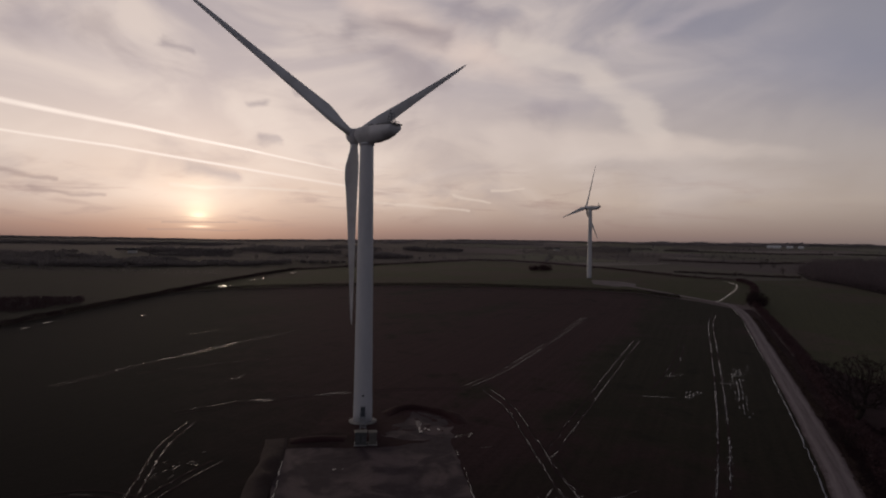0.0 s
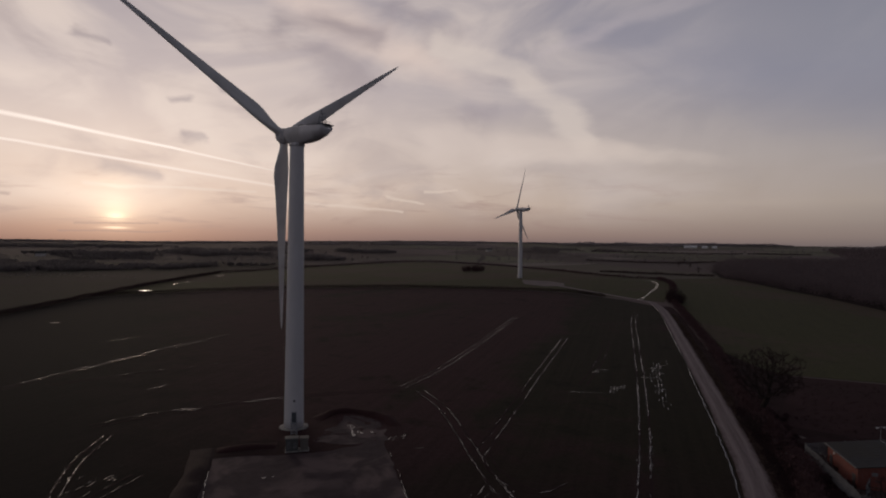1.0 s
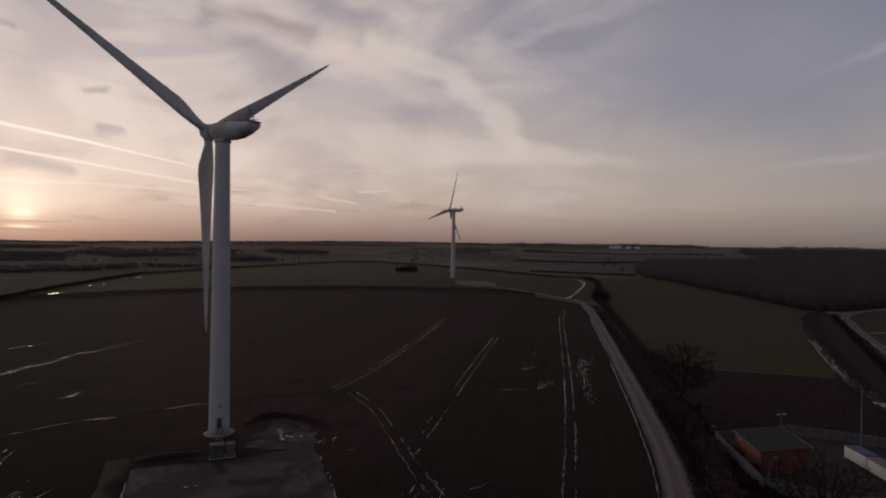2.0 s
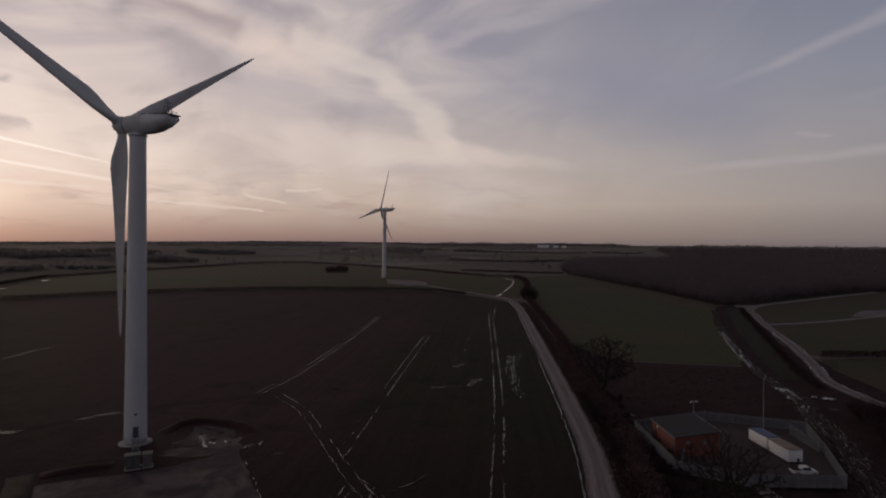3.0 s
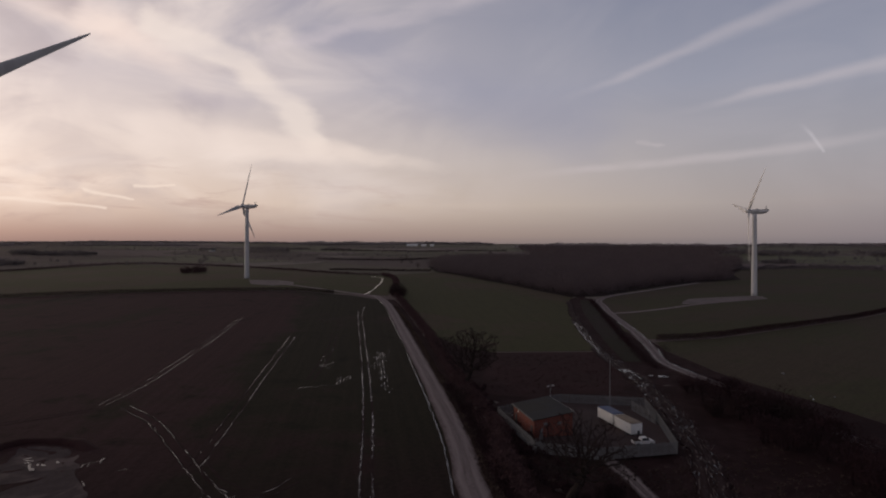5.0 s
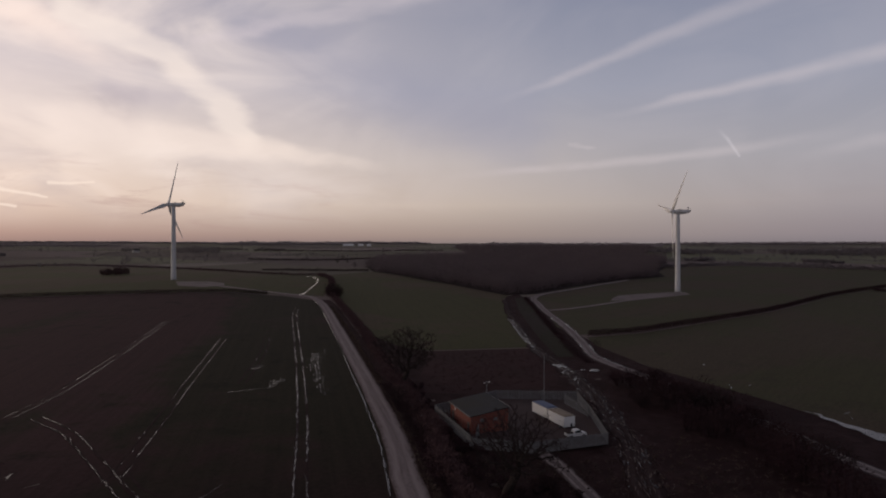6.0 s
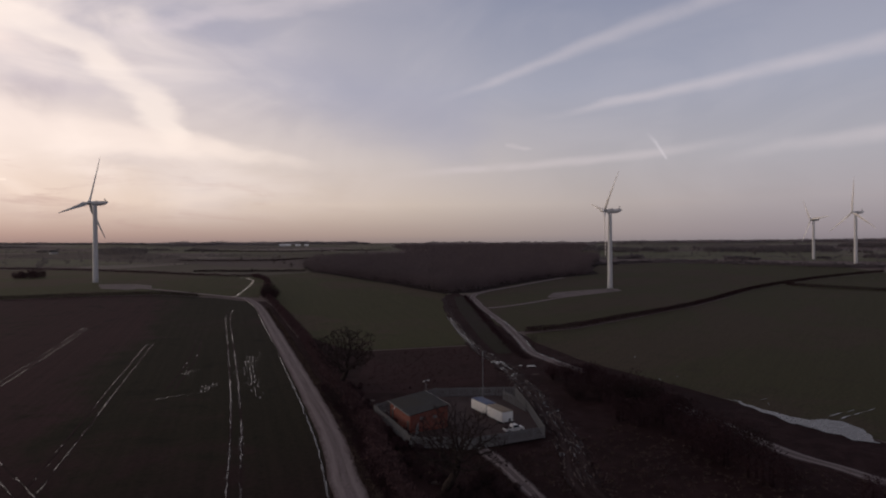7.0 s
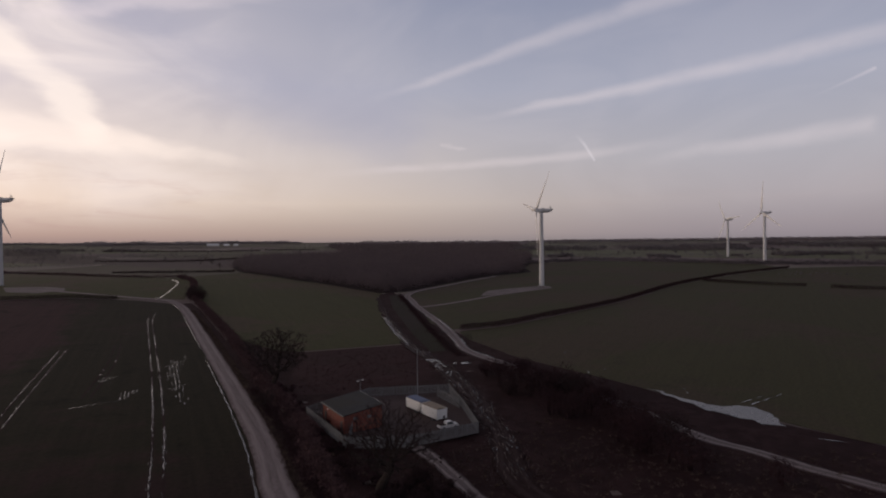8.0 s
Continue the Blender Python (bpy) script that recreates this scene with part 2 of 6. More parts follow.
def crop_material(name, bare, crop, deep, heading, lines=0.35, west=False):
    """Young crop over wet soil: broad zones of soil and green, and faint drill lines along the heading."""
    m = bpy.data.materials.new(name)
    m.use_nodes = True
    t = m.node_tree
    bsdf = t.nodes["Principled BSDF"]
    at = node(t, "ShaderNodeTexCoord").outputs["Object"]
    c, s = math.cos(radians(heading)), math.sin(radians(heading))
    turned = node(t, "ShaderNodeCombineXYZ")
    feed(t, turned.inputs[0], vcalc(t, "DOT_PRODUCT", at, (c, s, 0), out=1))
    feed(t, turned.inputs[1], vcalc(t, "DOT_PRODUCT", at, (-s, c, 0), out=1))
    rows = turned.outputs[0]
    zone = noise_tex(t, vcalc(t, "MULTIPLY", rows, (0.6, 1.0, 1.0)), 0.013, 5.0, 0.55, 0.6)
    blotch = noise_tex(t, at, 0.09, 5.0, 0.6, 0.5)
    fine = noise_tex(t, at, 1.1, 4.0, 0.65)
    drill = noise_tex(t, vcalc(t, "MULTIPLY", rows, (0.012, 0.55, 1.0)), 1.0, 4.0, 0.6)
    green = calc(t, "ADD", zone, calc(t, "MULTIPLY", calc(t, "SUBTRACT", blotch, 0.5), 0.35))
    if west:       # a broad band along the drill lines has come up best
        v = vcalc(t, "DOT_PRODUCT", at, (-s, c, 0), out=1)
        u = vcalc(t, "DOT_PRODUCT", at, (c, s, 0), out=1)
        band = smooth(t, v, 48.0, 22.0)
        green = calc(t, "ADD", calc(t, "ADD", calc(t, "MULTIPLY", green, 0.7), 0.14), calc(t, "MULTIPLY", calc(t, "SUBTRACT", band, 0.5), 0.16))
    col = blend(t, smooth(t, green, 0.42, 0.54), bare, crop)
    col = blend(t, smooth(t, blotch, 0.55, 0.72, 0.0, 0.6), col, deep)
    if west:       # darker crop towards the west corner, with lens vignetting put into the colour
        sep = node(t, "ShaderNodeSeparateXYZ")
        feed(t, sep.inputs[0], at)
        side = calc(t, "ADD", calc(t, "MULTIPLY", sep.outputs[1], 0.33), sep.outputs[0])
        # near end of the field darkened in the colour, standing in for vignetting
        col = blend(t, smooth(t, calc(t, "ADD", u, calc(t, "MULTIPLY", blotch, 40.0)), 150.0, 100.0, 0.0, 0.7), col, tuple(0.5 * (p + q) for p, q in zip(bare, deep)))
        col = blend(t, smooth(t, calc(t, "ADD", side, calc(t, "MULTIPLY", blotch, 60.0)), 75.0, 0.0, 0.0, 1.0), col, deep)
    tone = calc(t, "ADD", calc(t, "MULTIPLY", smooth(t, drill, 0.3, 0.7), lines), calc(t, "MULTIPLY", smooth(t, fine, 0.25, 0.75), 0.45))
    tone = calc(t, "ADD", tone, 1.0 - 0.5 * (lines + 0.45))
    cv = node(t, "ShaderNodeCombineXYZ")
    for k in range(3):
        feed(t, cv.inputs[k], tone)
    feed(t, bsdf.inputs["Base Color"], blend(t, 1.0, col, cv.outputs[0], "MULTIPLY"))
    bsdf.inputs["Roughness"].default_value = 0.92
    bsdf.inputs["Specular IOR Level"].default_value = 0.08
    bn = node(t, "ShaderNodeBump")
    bn.inputs["Strength"].default_value = 0.6
    bn.inputs["Distance"].default_value = 0.06
    feed(t, bn.inputs["Height"], tone)
    t.links.new(bn.outputs[0], bsdf.inputs["Normal"])
    return m


def film_material():
    """Thin muddy water: each pool differs in how clear and smooth it lies."""
    m = bpy.data.materials.new("muddy_water_film")
    m.use_nodes = True
    t = m.node_tree
    bsdf = t.nodes["Principled BSDF"]
    isl = node(t, "ShaderNodeNewGeometry").outputs["Random Per Island"]
    n1 = noise_tex(t, node(t, "ShaderNodeTexCoord").outputs["Object"], 1.2, 4.0, 0.6)
    feed(t, bsdf.inputs["Base Color"], blend(t, n1, (0.024, 0.018, 0.0165), (0.046, 0.037, 0.034)))
    feed(t, bsdf.inputs["Roughness"], calc(t, "ADD", calc(t, "MULTIPLY", n1, 0.3), 0.1))
    shine = calc(t, "POWER", isl, 2.2)
    feed(t, bsdf.inputs["Specular IOR Level"], calc(t, "ADD", calc(t, "MULTIPLY", shine, 0.9), 0.04))
    return m


M_FILM = film_material()
M_FIELD = crop_material("wet_soil_with_young_crop", (0.0390, 0.0180, 0.0208), (0.0198, 0.0172, 0.0108), (0.0062, 0.0046, 0.0041), 65.0, 0.26, True)
M_GRASS = crop_material("winter_grass", (0.068, 0.054, 0.038), (0.058, 0.0575, 0.030), (0.047, 0.042, 0.025), 60.0, 0.12)
M_GRASS_B = crop_material("short_winter_wheat", (0.0600, 0.0480, 0.0345), (0.0535, 0.0505, 0.0290), (0.0460, 0.0385, 0.0275), 8.0, 0.10)
M_GRASS_W = crop_material("worn_winter_pasture", (0.030, 0.023, 0.021), (0.027, 0.024, 0.017), (0.020, 0.016, 0.013), 40.0, 0.12)
M_WOODFLOOR = material("dark_wood_ground", (0.014, 0.009, 0.0095), (0.026, 0.018, 0.018), 0.1, 0.95, 0.1, 1.0, spec=0.05)
M_PLOUGH = material("ploughed_earth", (0.0265, 0.0122, 0.0135), (0.0440, 0.0212, 0.0230), 0.12, 0.95, 0.15, 1.4, (0.0340, 0.0176, 0.0185), spec=0.08)
M_ROUGH = material("churned_ground", (0.0172, 0.0083, 0.0093), (0.0430, 0.0240, 0.0255), 0.25, 0.95, 0.25, 1.6, (0.0230, 0.0118, 0.0130), spec=0.06)
M_CLOD = material("pale_clods", (0.040, 0.028, 0.027), (0.17, 0.135, 0.128), 0.25, 0.9, 0.0, 2.0, island=0.5, spec=0.1)
M_YARD = material("yard_hardcore", (0.0449, 0.0323, 0.0337), (0.0714, 0.0522, 0.0551), 0.2, 0.85, 0.03, 2.2, (0.0592, 0.0418, 0.0418), spec=0.12)


def road_material(name, stone, pale, soil, tracks=0.55, spec=0.16):
    """Crushed stone driven into two pale wheel tracks, with a dirty crown and soil creeping in from the edges."""
    m = bpy.data.materials.new(name)
    m.use_nodes = True
    t = m.node_tree
    bsdf = t.nodes["Principled BSDF"]
    tc = node(t, "ShaderNodeTexCoord")
    at = tc.outputs["Object"]
    sep = node(t, "ShaderNodeSeparateXYZ")
    feed(t, sep.inputs[0], tc.outputs["UV"])
    across = calc(t, "ABSOLUTE", sep.outputs[0])
    grit = noise_tex(t, at, 2.6, 5.0, 0.65)
    blotch = noise_tex(t, at, 0.22, 5.0, 0.6, 0.5)
    lie = node(t, "ShaderNodeCombineXYZ")
    feed(t, lie.inputs[0], calc(t, "MULTIPLY", sep.outputs[0], 5.0))
    feed(t, lie.inputs[1], calc(t, "MULTIPLY", sep.outputs[1], 0.06))
    drag = noise_tex(t, lie.outputs[0], 1.0, 5.0, 0.6, 0.3)
    wheel = smooth(t, calc(t, "ABSOLUTE", calc(t, "SUBTRACT", calc(t, "ADD", across, calc(t, "MULTIPLY", calc(t, "SUBTRACT", blotch, 0.5), 0.3)), 0.48)), 0.26, 0.06)
    col = blend(t, smooth(t, grit, 0.3, 0.7), tuple(c * 0.8 for c in stone), tuple(c * 1.15 for c in stone))
    col = blend(t, calc(t, "MULTIPLY", wheel, tracks), col, pale)
    col = blend(t, smooth(t, drag, 0.45, 0.72, 0.0, 0.55), col, soil)
    edge = calc(t, "ADD", across, calc(t, "MULTIPLY", calc(t, "SUBTRACT", noise_tex(t, at, 0.6, 5.0, 0.65), 0.5), 0.7))
    col = blend(t, smooth(t, edge, 0.72, 0.98), col, soil)
    feed(t, bsdf.inputs["Base Color"], col)
    feed(t, bsdf.inputs["Roughness"], smooth(t, blotch, 0.3, 0.7, 0.72, 0.92))
    bsdf.inputs["Specular IOR Level"].default_value = spec
    bn = node(t, "ShaderNodeBump")
    bn.inputs["Strength"].default_value = 0.6
    bn.inputs["Distance"].default_value = 0.05
    feed(t, bn.inputs["Height"], calc(t, "ADD", grit, drag))
    t.links.new(bn.outputs[0], bsdf.inputs["Normal"])
    return m


M_GRAVEL = material("crushed_stone", (0.10, 0.081, 0.084), (0.19, 0.160, 0.163), 0.35, 0.85, 0.04, 5.0, (0.108, 0.088, 0.091), spec=0.2)
M_ROAD = road_material("driven_crushed_stone", (0.165, 0.136, 0.142), (0.265, 0.226, 0.232), (0.074, 0.052, 0.053))
M_LANE = road_material("muddy_crushed_stone", (0.130, 0.106, 0.110), (0.260, 0.224, 0.226), (0.045, 0.030, 0.032), 0.7)
M_MUD = road_material("churned_wet_mud", (0.026, 0.0150, 0.0158), (0.056, 0.0390, 0.0390), (0.0165, 0.0084, 0.0094), 0.5, 0.04)
M_SLURRY = material("drying_slurry", (0.075, 0.055, 0.051), (0.170, 0.135, 0.126), 0.5, 0.8, 0.0, 3.0, island=0.5, spec=0.08)
M_FLOOD = material("silty_flood_water", (0.075, 0.063, 0.062), (0.125, 0.108, 0.106), 0.25, 0.3, 0.0, 1.5, (0.05, 0.042, 0.040), spec=0.3)
M_PAD = material("rolled_stone_pad", (0.0290, 0.0195, 0.0235), (0.0540, 0.0385, 0.0450), 0.55, 0.85, 0.04, 3.5, (0.1050, 0.0780, 0.0800), spec=0.15)
M_BANK = material("clay_bank", (0.030, 0.0212, 0.0208), (0.050, 0.0362, 0.0352), 0.4, 0.95, 0.12, 2.5, spec=0.08)
M_WATER = material("standing_water", (0.030, 0.025, 0.022), (0.045, 0.038, 0.034), 0.5, 0.18, 0.0, spec=0.38)
M_PAINT = material("grey_white_coating", (0.52, 0.52, 0.53), (0.60, 0.59, 0.60), 0.35, 0.45, 0.0, 3.0, (0.47, 0.46, 0.47), stretch=(1, 1, 0.25))
M_BLADE = material("blade_coating", (0.68, 0.67, 0.67), (0.76, 0.75, 0.74), 0.5, 0.4, 0.0, 4.0, (0.60, 0.58, 0.57))
M_NACELLE = material("nacelle_coating", (0.66, 0.65, 0.66), (0.74, 0.73, 0.74), 0.5, 0.45, 0.0, 4.0, (0.48, 0.47, 0.47))
M_DARK = material("dark_plastic", (0.02, 0.02, 0.022), (0.04, 0.04, 0.045), 2.0, 0.5)
M_STEEL = material("galvanised_steel", (0.22, 0.23, 0.25), (0.32, 0.33, 0.35), 1.5, 0.55, metal=0.3)
M_CONCRETE = material("concrete", (0.24, 0.23, 0.22), (0.36, 0.35, 0.33), 0.8, 0.9, 0.01, 7.0, (0.20, 0.19, 0.18))
M_TWIG = material("bare_twigs", (0.0560, 0.0320, 0.0350), (0.1020, 0.0610, 0.0640), 0.3, 0.95, island=0.35, spec=0.1)
M_WOOD = material("winter_woodland", (0.068, 0.0480, 0.0545), (0.128, 0.0930, 0.1030), 0.03, 0.95, island=0.25, spec=0.05, sheer=0.06)
# woods near the horizon: twig colour lifted to stand in for haze
M_FARWOOD = material("hazed_winter_woodland", (0.1458, 0.1166, 0.1298), (0.2322, 0.1922, 0.2090), 0.008, 0.95, island=0.2, spec=0.05, sheer=0.22)
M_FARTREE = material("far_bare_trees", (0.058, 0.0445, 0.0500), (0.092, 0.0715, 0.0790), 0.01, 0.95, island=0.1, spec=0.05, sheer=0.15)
M_SCRUB = material("dark_thorn_twigs", (0.0235, 0.0120, 0.0150), (0.0450, 0.0245, 0.0290), 0.12, 0.95, 0.0, 1.0, (0.0340, 0.0220, 0.0235), island=0.35, spec=0.08)
M_TUSSOCK = material("dead_grass", (0.042, 0.029, 0.025), (0.11, 0.080, 0.067), 0.4, 0.95, island=0.4, spec=0.1)
M_BARK = material("bark", (0.022, 0.0165, 0.0155), (0.042, 0.033, 0.030), 1.2, 0.95, 0.02, spec=0.1)


# ---- making things ----
from mathutils import geometry


def mesh_from(name, verts, faces, mat, shade=False):
    me = bpy.data.meshes.new(name)
    me.from_pydata([tuple(v) for v in verts], [], faces)
    me.materials.append(mat)
    if shade:
        me.polygons.foreach_set("use_smooth", [True] * len(me.polygons))
    me.update()
    return me


def mesh_bm(name, bm, mat, shade=False):
    bmesh.ops.recalc_face_normals(bm, faces=bm.faces)
    me = bpy.data.meshes.new(name)
    bm.to_mesh(me)
    bm.free()
    me.materials.append(mat)
    if shade:
        me.polygons.foreach_set("use_smooth", [True] * len(me.polygons))
    return me


def child(name, me, parent, m=None, label=""):
    ob = new(name, me)
    ob.parent = parent
    if m is not None:
        ob.matrix_basis = m
    return tagged(ob, label)


def part(name, bm, mat, parent, label="", m=None, shade=False):
    return child(name, mesh_bm(name, bm, mat, shade), parent, m, label)


def box(x, y, z, at=(0, 0, 0), bevel=0.0, bm=None):
    """A box of that size whose base centre is at `at`, with worn edges."""
    bm = bm or bmesh.new()
    r = bmesh.ops.create_cube(bm, size=1.0, matrix=Matrix.Translation((at[0], at[1], at[2] + z / 2)) @ Matrix.Diagonal((x, y, z, 1)))
    if bevel:
        es = list({e for v in r["verts"] for e in v.link_edges})
        bmesh.ops.bevel(bm, geom=es, offset=bevel, segments=1, affect="EDGES")
    return bm


def tube(a, b, r1, r2=None, sides=6, bm=None, caps=True):
    bm = bm or bmesh.new()
    a, b = Vector(a), Vector(b)
    q = (b - a).to_track_quat("Z", "Y").to_matrix().to_4x4()
    bmesh.ops.create_cone(bm, cap_ends=caps, segments=sides, radius1=r1, radius2=r1 if r2 is None else r2, depth=(b - a).length,
                          matrix=Matrix.Translation((a + b) / 2) @ q)
    return bm


def lathe(profile, sides=32, bm=None):
    """Turned round z: (radius, height) rows from bottom to top."""
    bm = bm or bmesh.new()
    rings = [[bm.verts.new((r * math.cos(2 * math.pi * k / sides), r * math.sin(2 * math.pi * k / sides), z)) for k in range(sides)] for r, z in profile]
    for lo, hi in zip(rings, rings[1:]):
        for k in range(sides):
            bm.faces.new((lo[k], lo[(k + 1) % sides], hi[(k + 1) % sides], hi[k]))
    bm.faces.new(rings[0][::-1])
    bm.faces.new(rings[-1])
    return bm


def loft(rings, bm=None):
    bm = bm or bmesh.new()
    vs = [[bm.verts.new(p) for p in ring] for ring in rings]
    n = len(vs[0])
    for lo, hi in zip(vs, vs[1:]):
        for k in range(n):
            bm.faces.new((lo[k], lo[(k + 1) % n], hi[(k + 1) % n], hi[k]))
    bm.faces.new(vs[0][::-1])
    bm.faces.new(vs[-1])
    return bm


# ---- the land ----
def bump_at(x, y, cx, cy, s):
    return np.exp(-((x - cx) ** 2 + (y - cy) ** 2) / (2 * s * s))


def rise(x, y):
    """Height of the land: level round the first turbine, rising gently to low hills all round."""
    x, y = np.asarray(x, float), np.asarray(y, float)
    r = np.hypot(x, y)
    z = 65 / 2900 * 60 * np.logaddexp(0, (r - 300) / 60)
    z = np.where(r > 3000, 60.5 + 4.5 * (1 - np.exp(-(np.maximum(r, 3000) - 3000) / 200)), z)
    z = z + 6.2 * bump_at(x, y, 134, 526, 170) - 0.9 * bump_at(x, y, 437, 239, 120) + 3.4 * bump_at(x, y, 871, 143, 150) - 3 * bump_at(x, y, 1082, 234, 150)
    # the land towards the sun lies lower
    west = np.clip((2 - np.degrees(np.arctan2(x, y))) / 22, 0, 1) * (np.degrees(np.arctan2(x, y)) > -100)
    return z - 0.0019 * r - 0.0075 * west * np.maximum(r - 600, 0)


def up(x, y, lift=0.0):
    return Vector((x, y, float(rise(x, y)) + lift))


def ground_sheet():
    radii = [0.0]
    while radii[-1] < 4700:
        radii.append(radii[-1] + max(6.0, radii[-1] * 0.03))
    n = 360
    verts, faces = [(0, 0, float(rise(0, 0)))], []
    for r in radii[1:]:
        a = np.linspace(0, 2 * math.pi, n, endpoint=False)
        xs, ys = r * np.sin(a), r * np.cos(a)
        zs = rise(xs, ys)
        verts += list(zip(xs, ys, zs))
    for k in range(n):
        faces.append((0, 1 + (k + 1) % n, 1 + k))
    for i in range(len(radii) - 2):
        a, b = 1 + i * n, 1 + (i + 1) * n
        faces += [(a + k, a + (k + 1) % n, b + (k + 1) % n, b + k) for k in range(n)]
    ob = new("ground", mesh_from("ground", verts, faces, M_FAR, True))
    return tagged(ob, "rolling winter farmland of dark grass and bare soil", "ground", kind="structure")


def far_fields():
    """Grass and bare parcels of the distance, by cells of field size, paled in colour to imitate haze."""
    m = bpy.data.materials.new("hazed_patchwork_of_fields")
    m.use_nodes = True
    t = m.node_tree
    bsdf = t.nodes["Principled BSDF"]
    at = node(t, "ShaderNodeTexCoord").outputs["Object"]
    warp = vcalc(t, "ADD", at, vcalc(t, "MULTIPLY", vcalc(t, "SUBTRACT", noise_tex_colour(t, at, 0.004), (0.5, 0.5, 0.5)), (160, 160, 0)))
    v = node(t, "ShaderNodeTexVoronoi")
    v.inputs["Scale"].default_value = 0.0042
    feed(t, v.inputs["Vector"], vcalc(t, "MULTIPLY", warp, (1.0, 0.7, 0.0)))
    sepc = node(t, "ShaderNodeSeparateXYZ")
    feed(t, sepc.inputs[0], v.outputs["Color"])
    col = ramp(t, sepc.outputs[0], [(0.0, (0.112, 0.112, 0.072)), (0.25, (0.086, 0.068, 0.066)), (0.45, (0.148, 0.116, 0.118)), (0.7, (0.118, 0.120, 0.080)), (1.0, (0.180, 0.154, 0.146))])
    east = node(t, "ShaderNodeSeparateXYZ")      # darker brown towards the west
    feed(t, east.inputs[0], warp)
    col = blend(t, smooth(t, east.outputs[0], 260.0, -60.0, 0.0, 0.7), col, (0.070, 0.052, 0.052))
    n1 = noise_tex(t, at, 0.05, 6.0, 0.6)
    col = blend(t, 1.0, col, blend(t, n1, (0.65, 0.65, 0.65), (1.3, 1.3, 1.3)), "MULTIPLY")
    feed(t, bsdf.inputs["Base Color"], col)
    bsdf.inputs["Roughness"].default_value = 0.95
    bsdf.inputs["Specular IOR Level"].default_value = 0.1
    return m


def noise_tex_colour(t, vector, scale):
    n = node(t, "ShaderNodeTexNoise")
    feed(t, n.inputs["Vector"], vector)
    n.inputs["Scale"].default_value = scale
    return n.outputs[1]


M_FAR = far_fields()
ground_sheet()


def curve_through(points, step):
    """Points every `step` metres along a smooth line through the given ones."""
    pts = [Vector(p[:2]) for p in points]
    pts = [pts[0] * 2 - pts[1]] + pts + [pts[-1] * 2 - pts[-2]]
    out = []
    for i in range(1, len(pts) - 2):
        p0, p1, p2, p3 = pts[i - 1:i + 3]
        n = max(1, int((p2 - p1).length / step))
        for k in range(n):
            s = k / n
            out.append(0.5 * ((2 * p1) + (p2 - p0) * s + (2 * p0 - 5 * p1 + 4 * p2 - p3) * s * s + (3 * p1 - p0 - 3 * p2 + p3) * s ** 3))
    out.append(pts[-2].copy())
    return out


def sideways(line, i):
    d = line[min(i + 1, len(line) - 1)] - line[max(i - 1, 0)]
    return Vector((-d.y, d.x)).normalized()


def strip(name, points, width, mat, lift, label, category, crown=0.0, ragged=0.2, step=3.0, width2=None):
    """A road or track laid over the land, a hand's breadth thick, with an uneven edge."""
    line = curve_through(points, step)
    verts, faces = [], []
    prof = (-1.0, -0.96, -0.6, -0.2, 0.2, 0.6, 0.96, 1.0)
    n = len(prof)
    for i, p in enumerate(line):
        s = sideways(line, i)
        f = i / max(1, len(line) - 1)
        half = (width + ((width2 or width) - width) * f) / 2
        hump = crown * (1.0 if crown < 0.3 else min(1.0, 6 * f + 0.02, 6 * (1 - f) + 0.02) * (1 + 0.5 * noise.noise((p.x * 0.35, p.y * 0.35, 5.0))))
        e1, e2 = (1 + ragged * (noise.noise((p.x * 0.13, p.y * 0.13, k)) + 0.6 * noise.noise((p.x * 0.5, p.y * 0.5, k))) for k in (0.3, 7.7))
        for u in prof:
            q = p + s * half * u * (e1 if u < 0 else e2)
            z = float(rise(q.x, q.y)) + (lift + hump * (1 - u * u) if abs(u) < 0.98 else -0.1)
            z += 0.03 * noise.noise((q.x * 0.6, q.y * 0.6, 1.0)) if abs(u) < 0.98 else 0
            verts.append((q.x, q.y, z))
    for i in range(len(line) - 1):
        for k in range(n - 1):
            a = i * n + k
            faces.append((a, a + 1, a + n + 1, a + n))
    me = mesh_from(name, verts, faces, mat, crown > 0.3)
    uv = me.uv_layers.new(name="lie")
    idx = np.empty(len(me.loops), np.int32)
    me.loops.foreach_get("vertex_index", idx)
    uv.data.foreach_set("uv", np.stack([np.array(prof)[idx % n], idx // n * step], 1).astype(np.float32).ravel())
    ob = new(name, me)
    return tagged(ob, label, category, kind="structure")


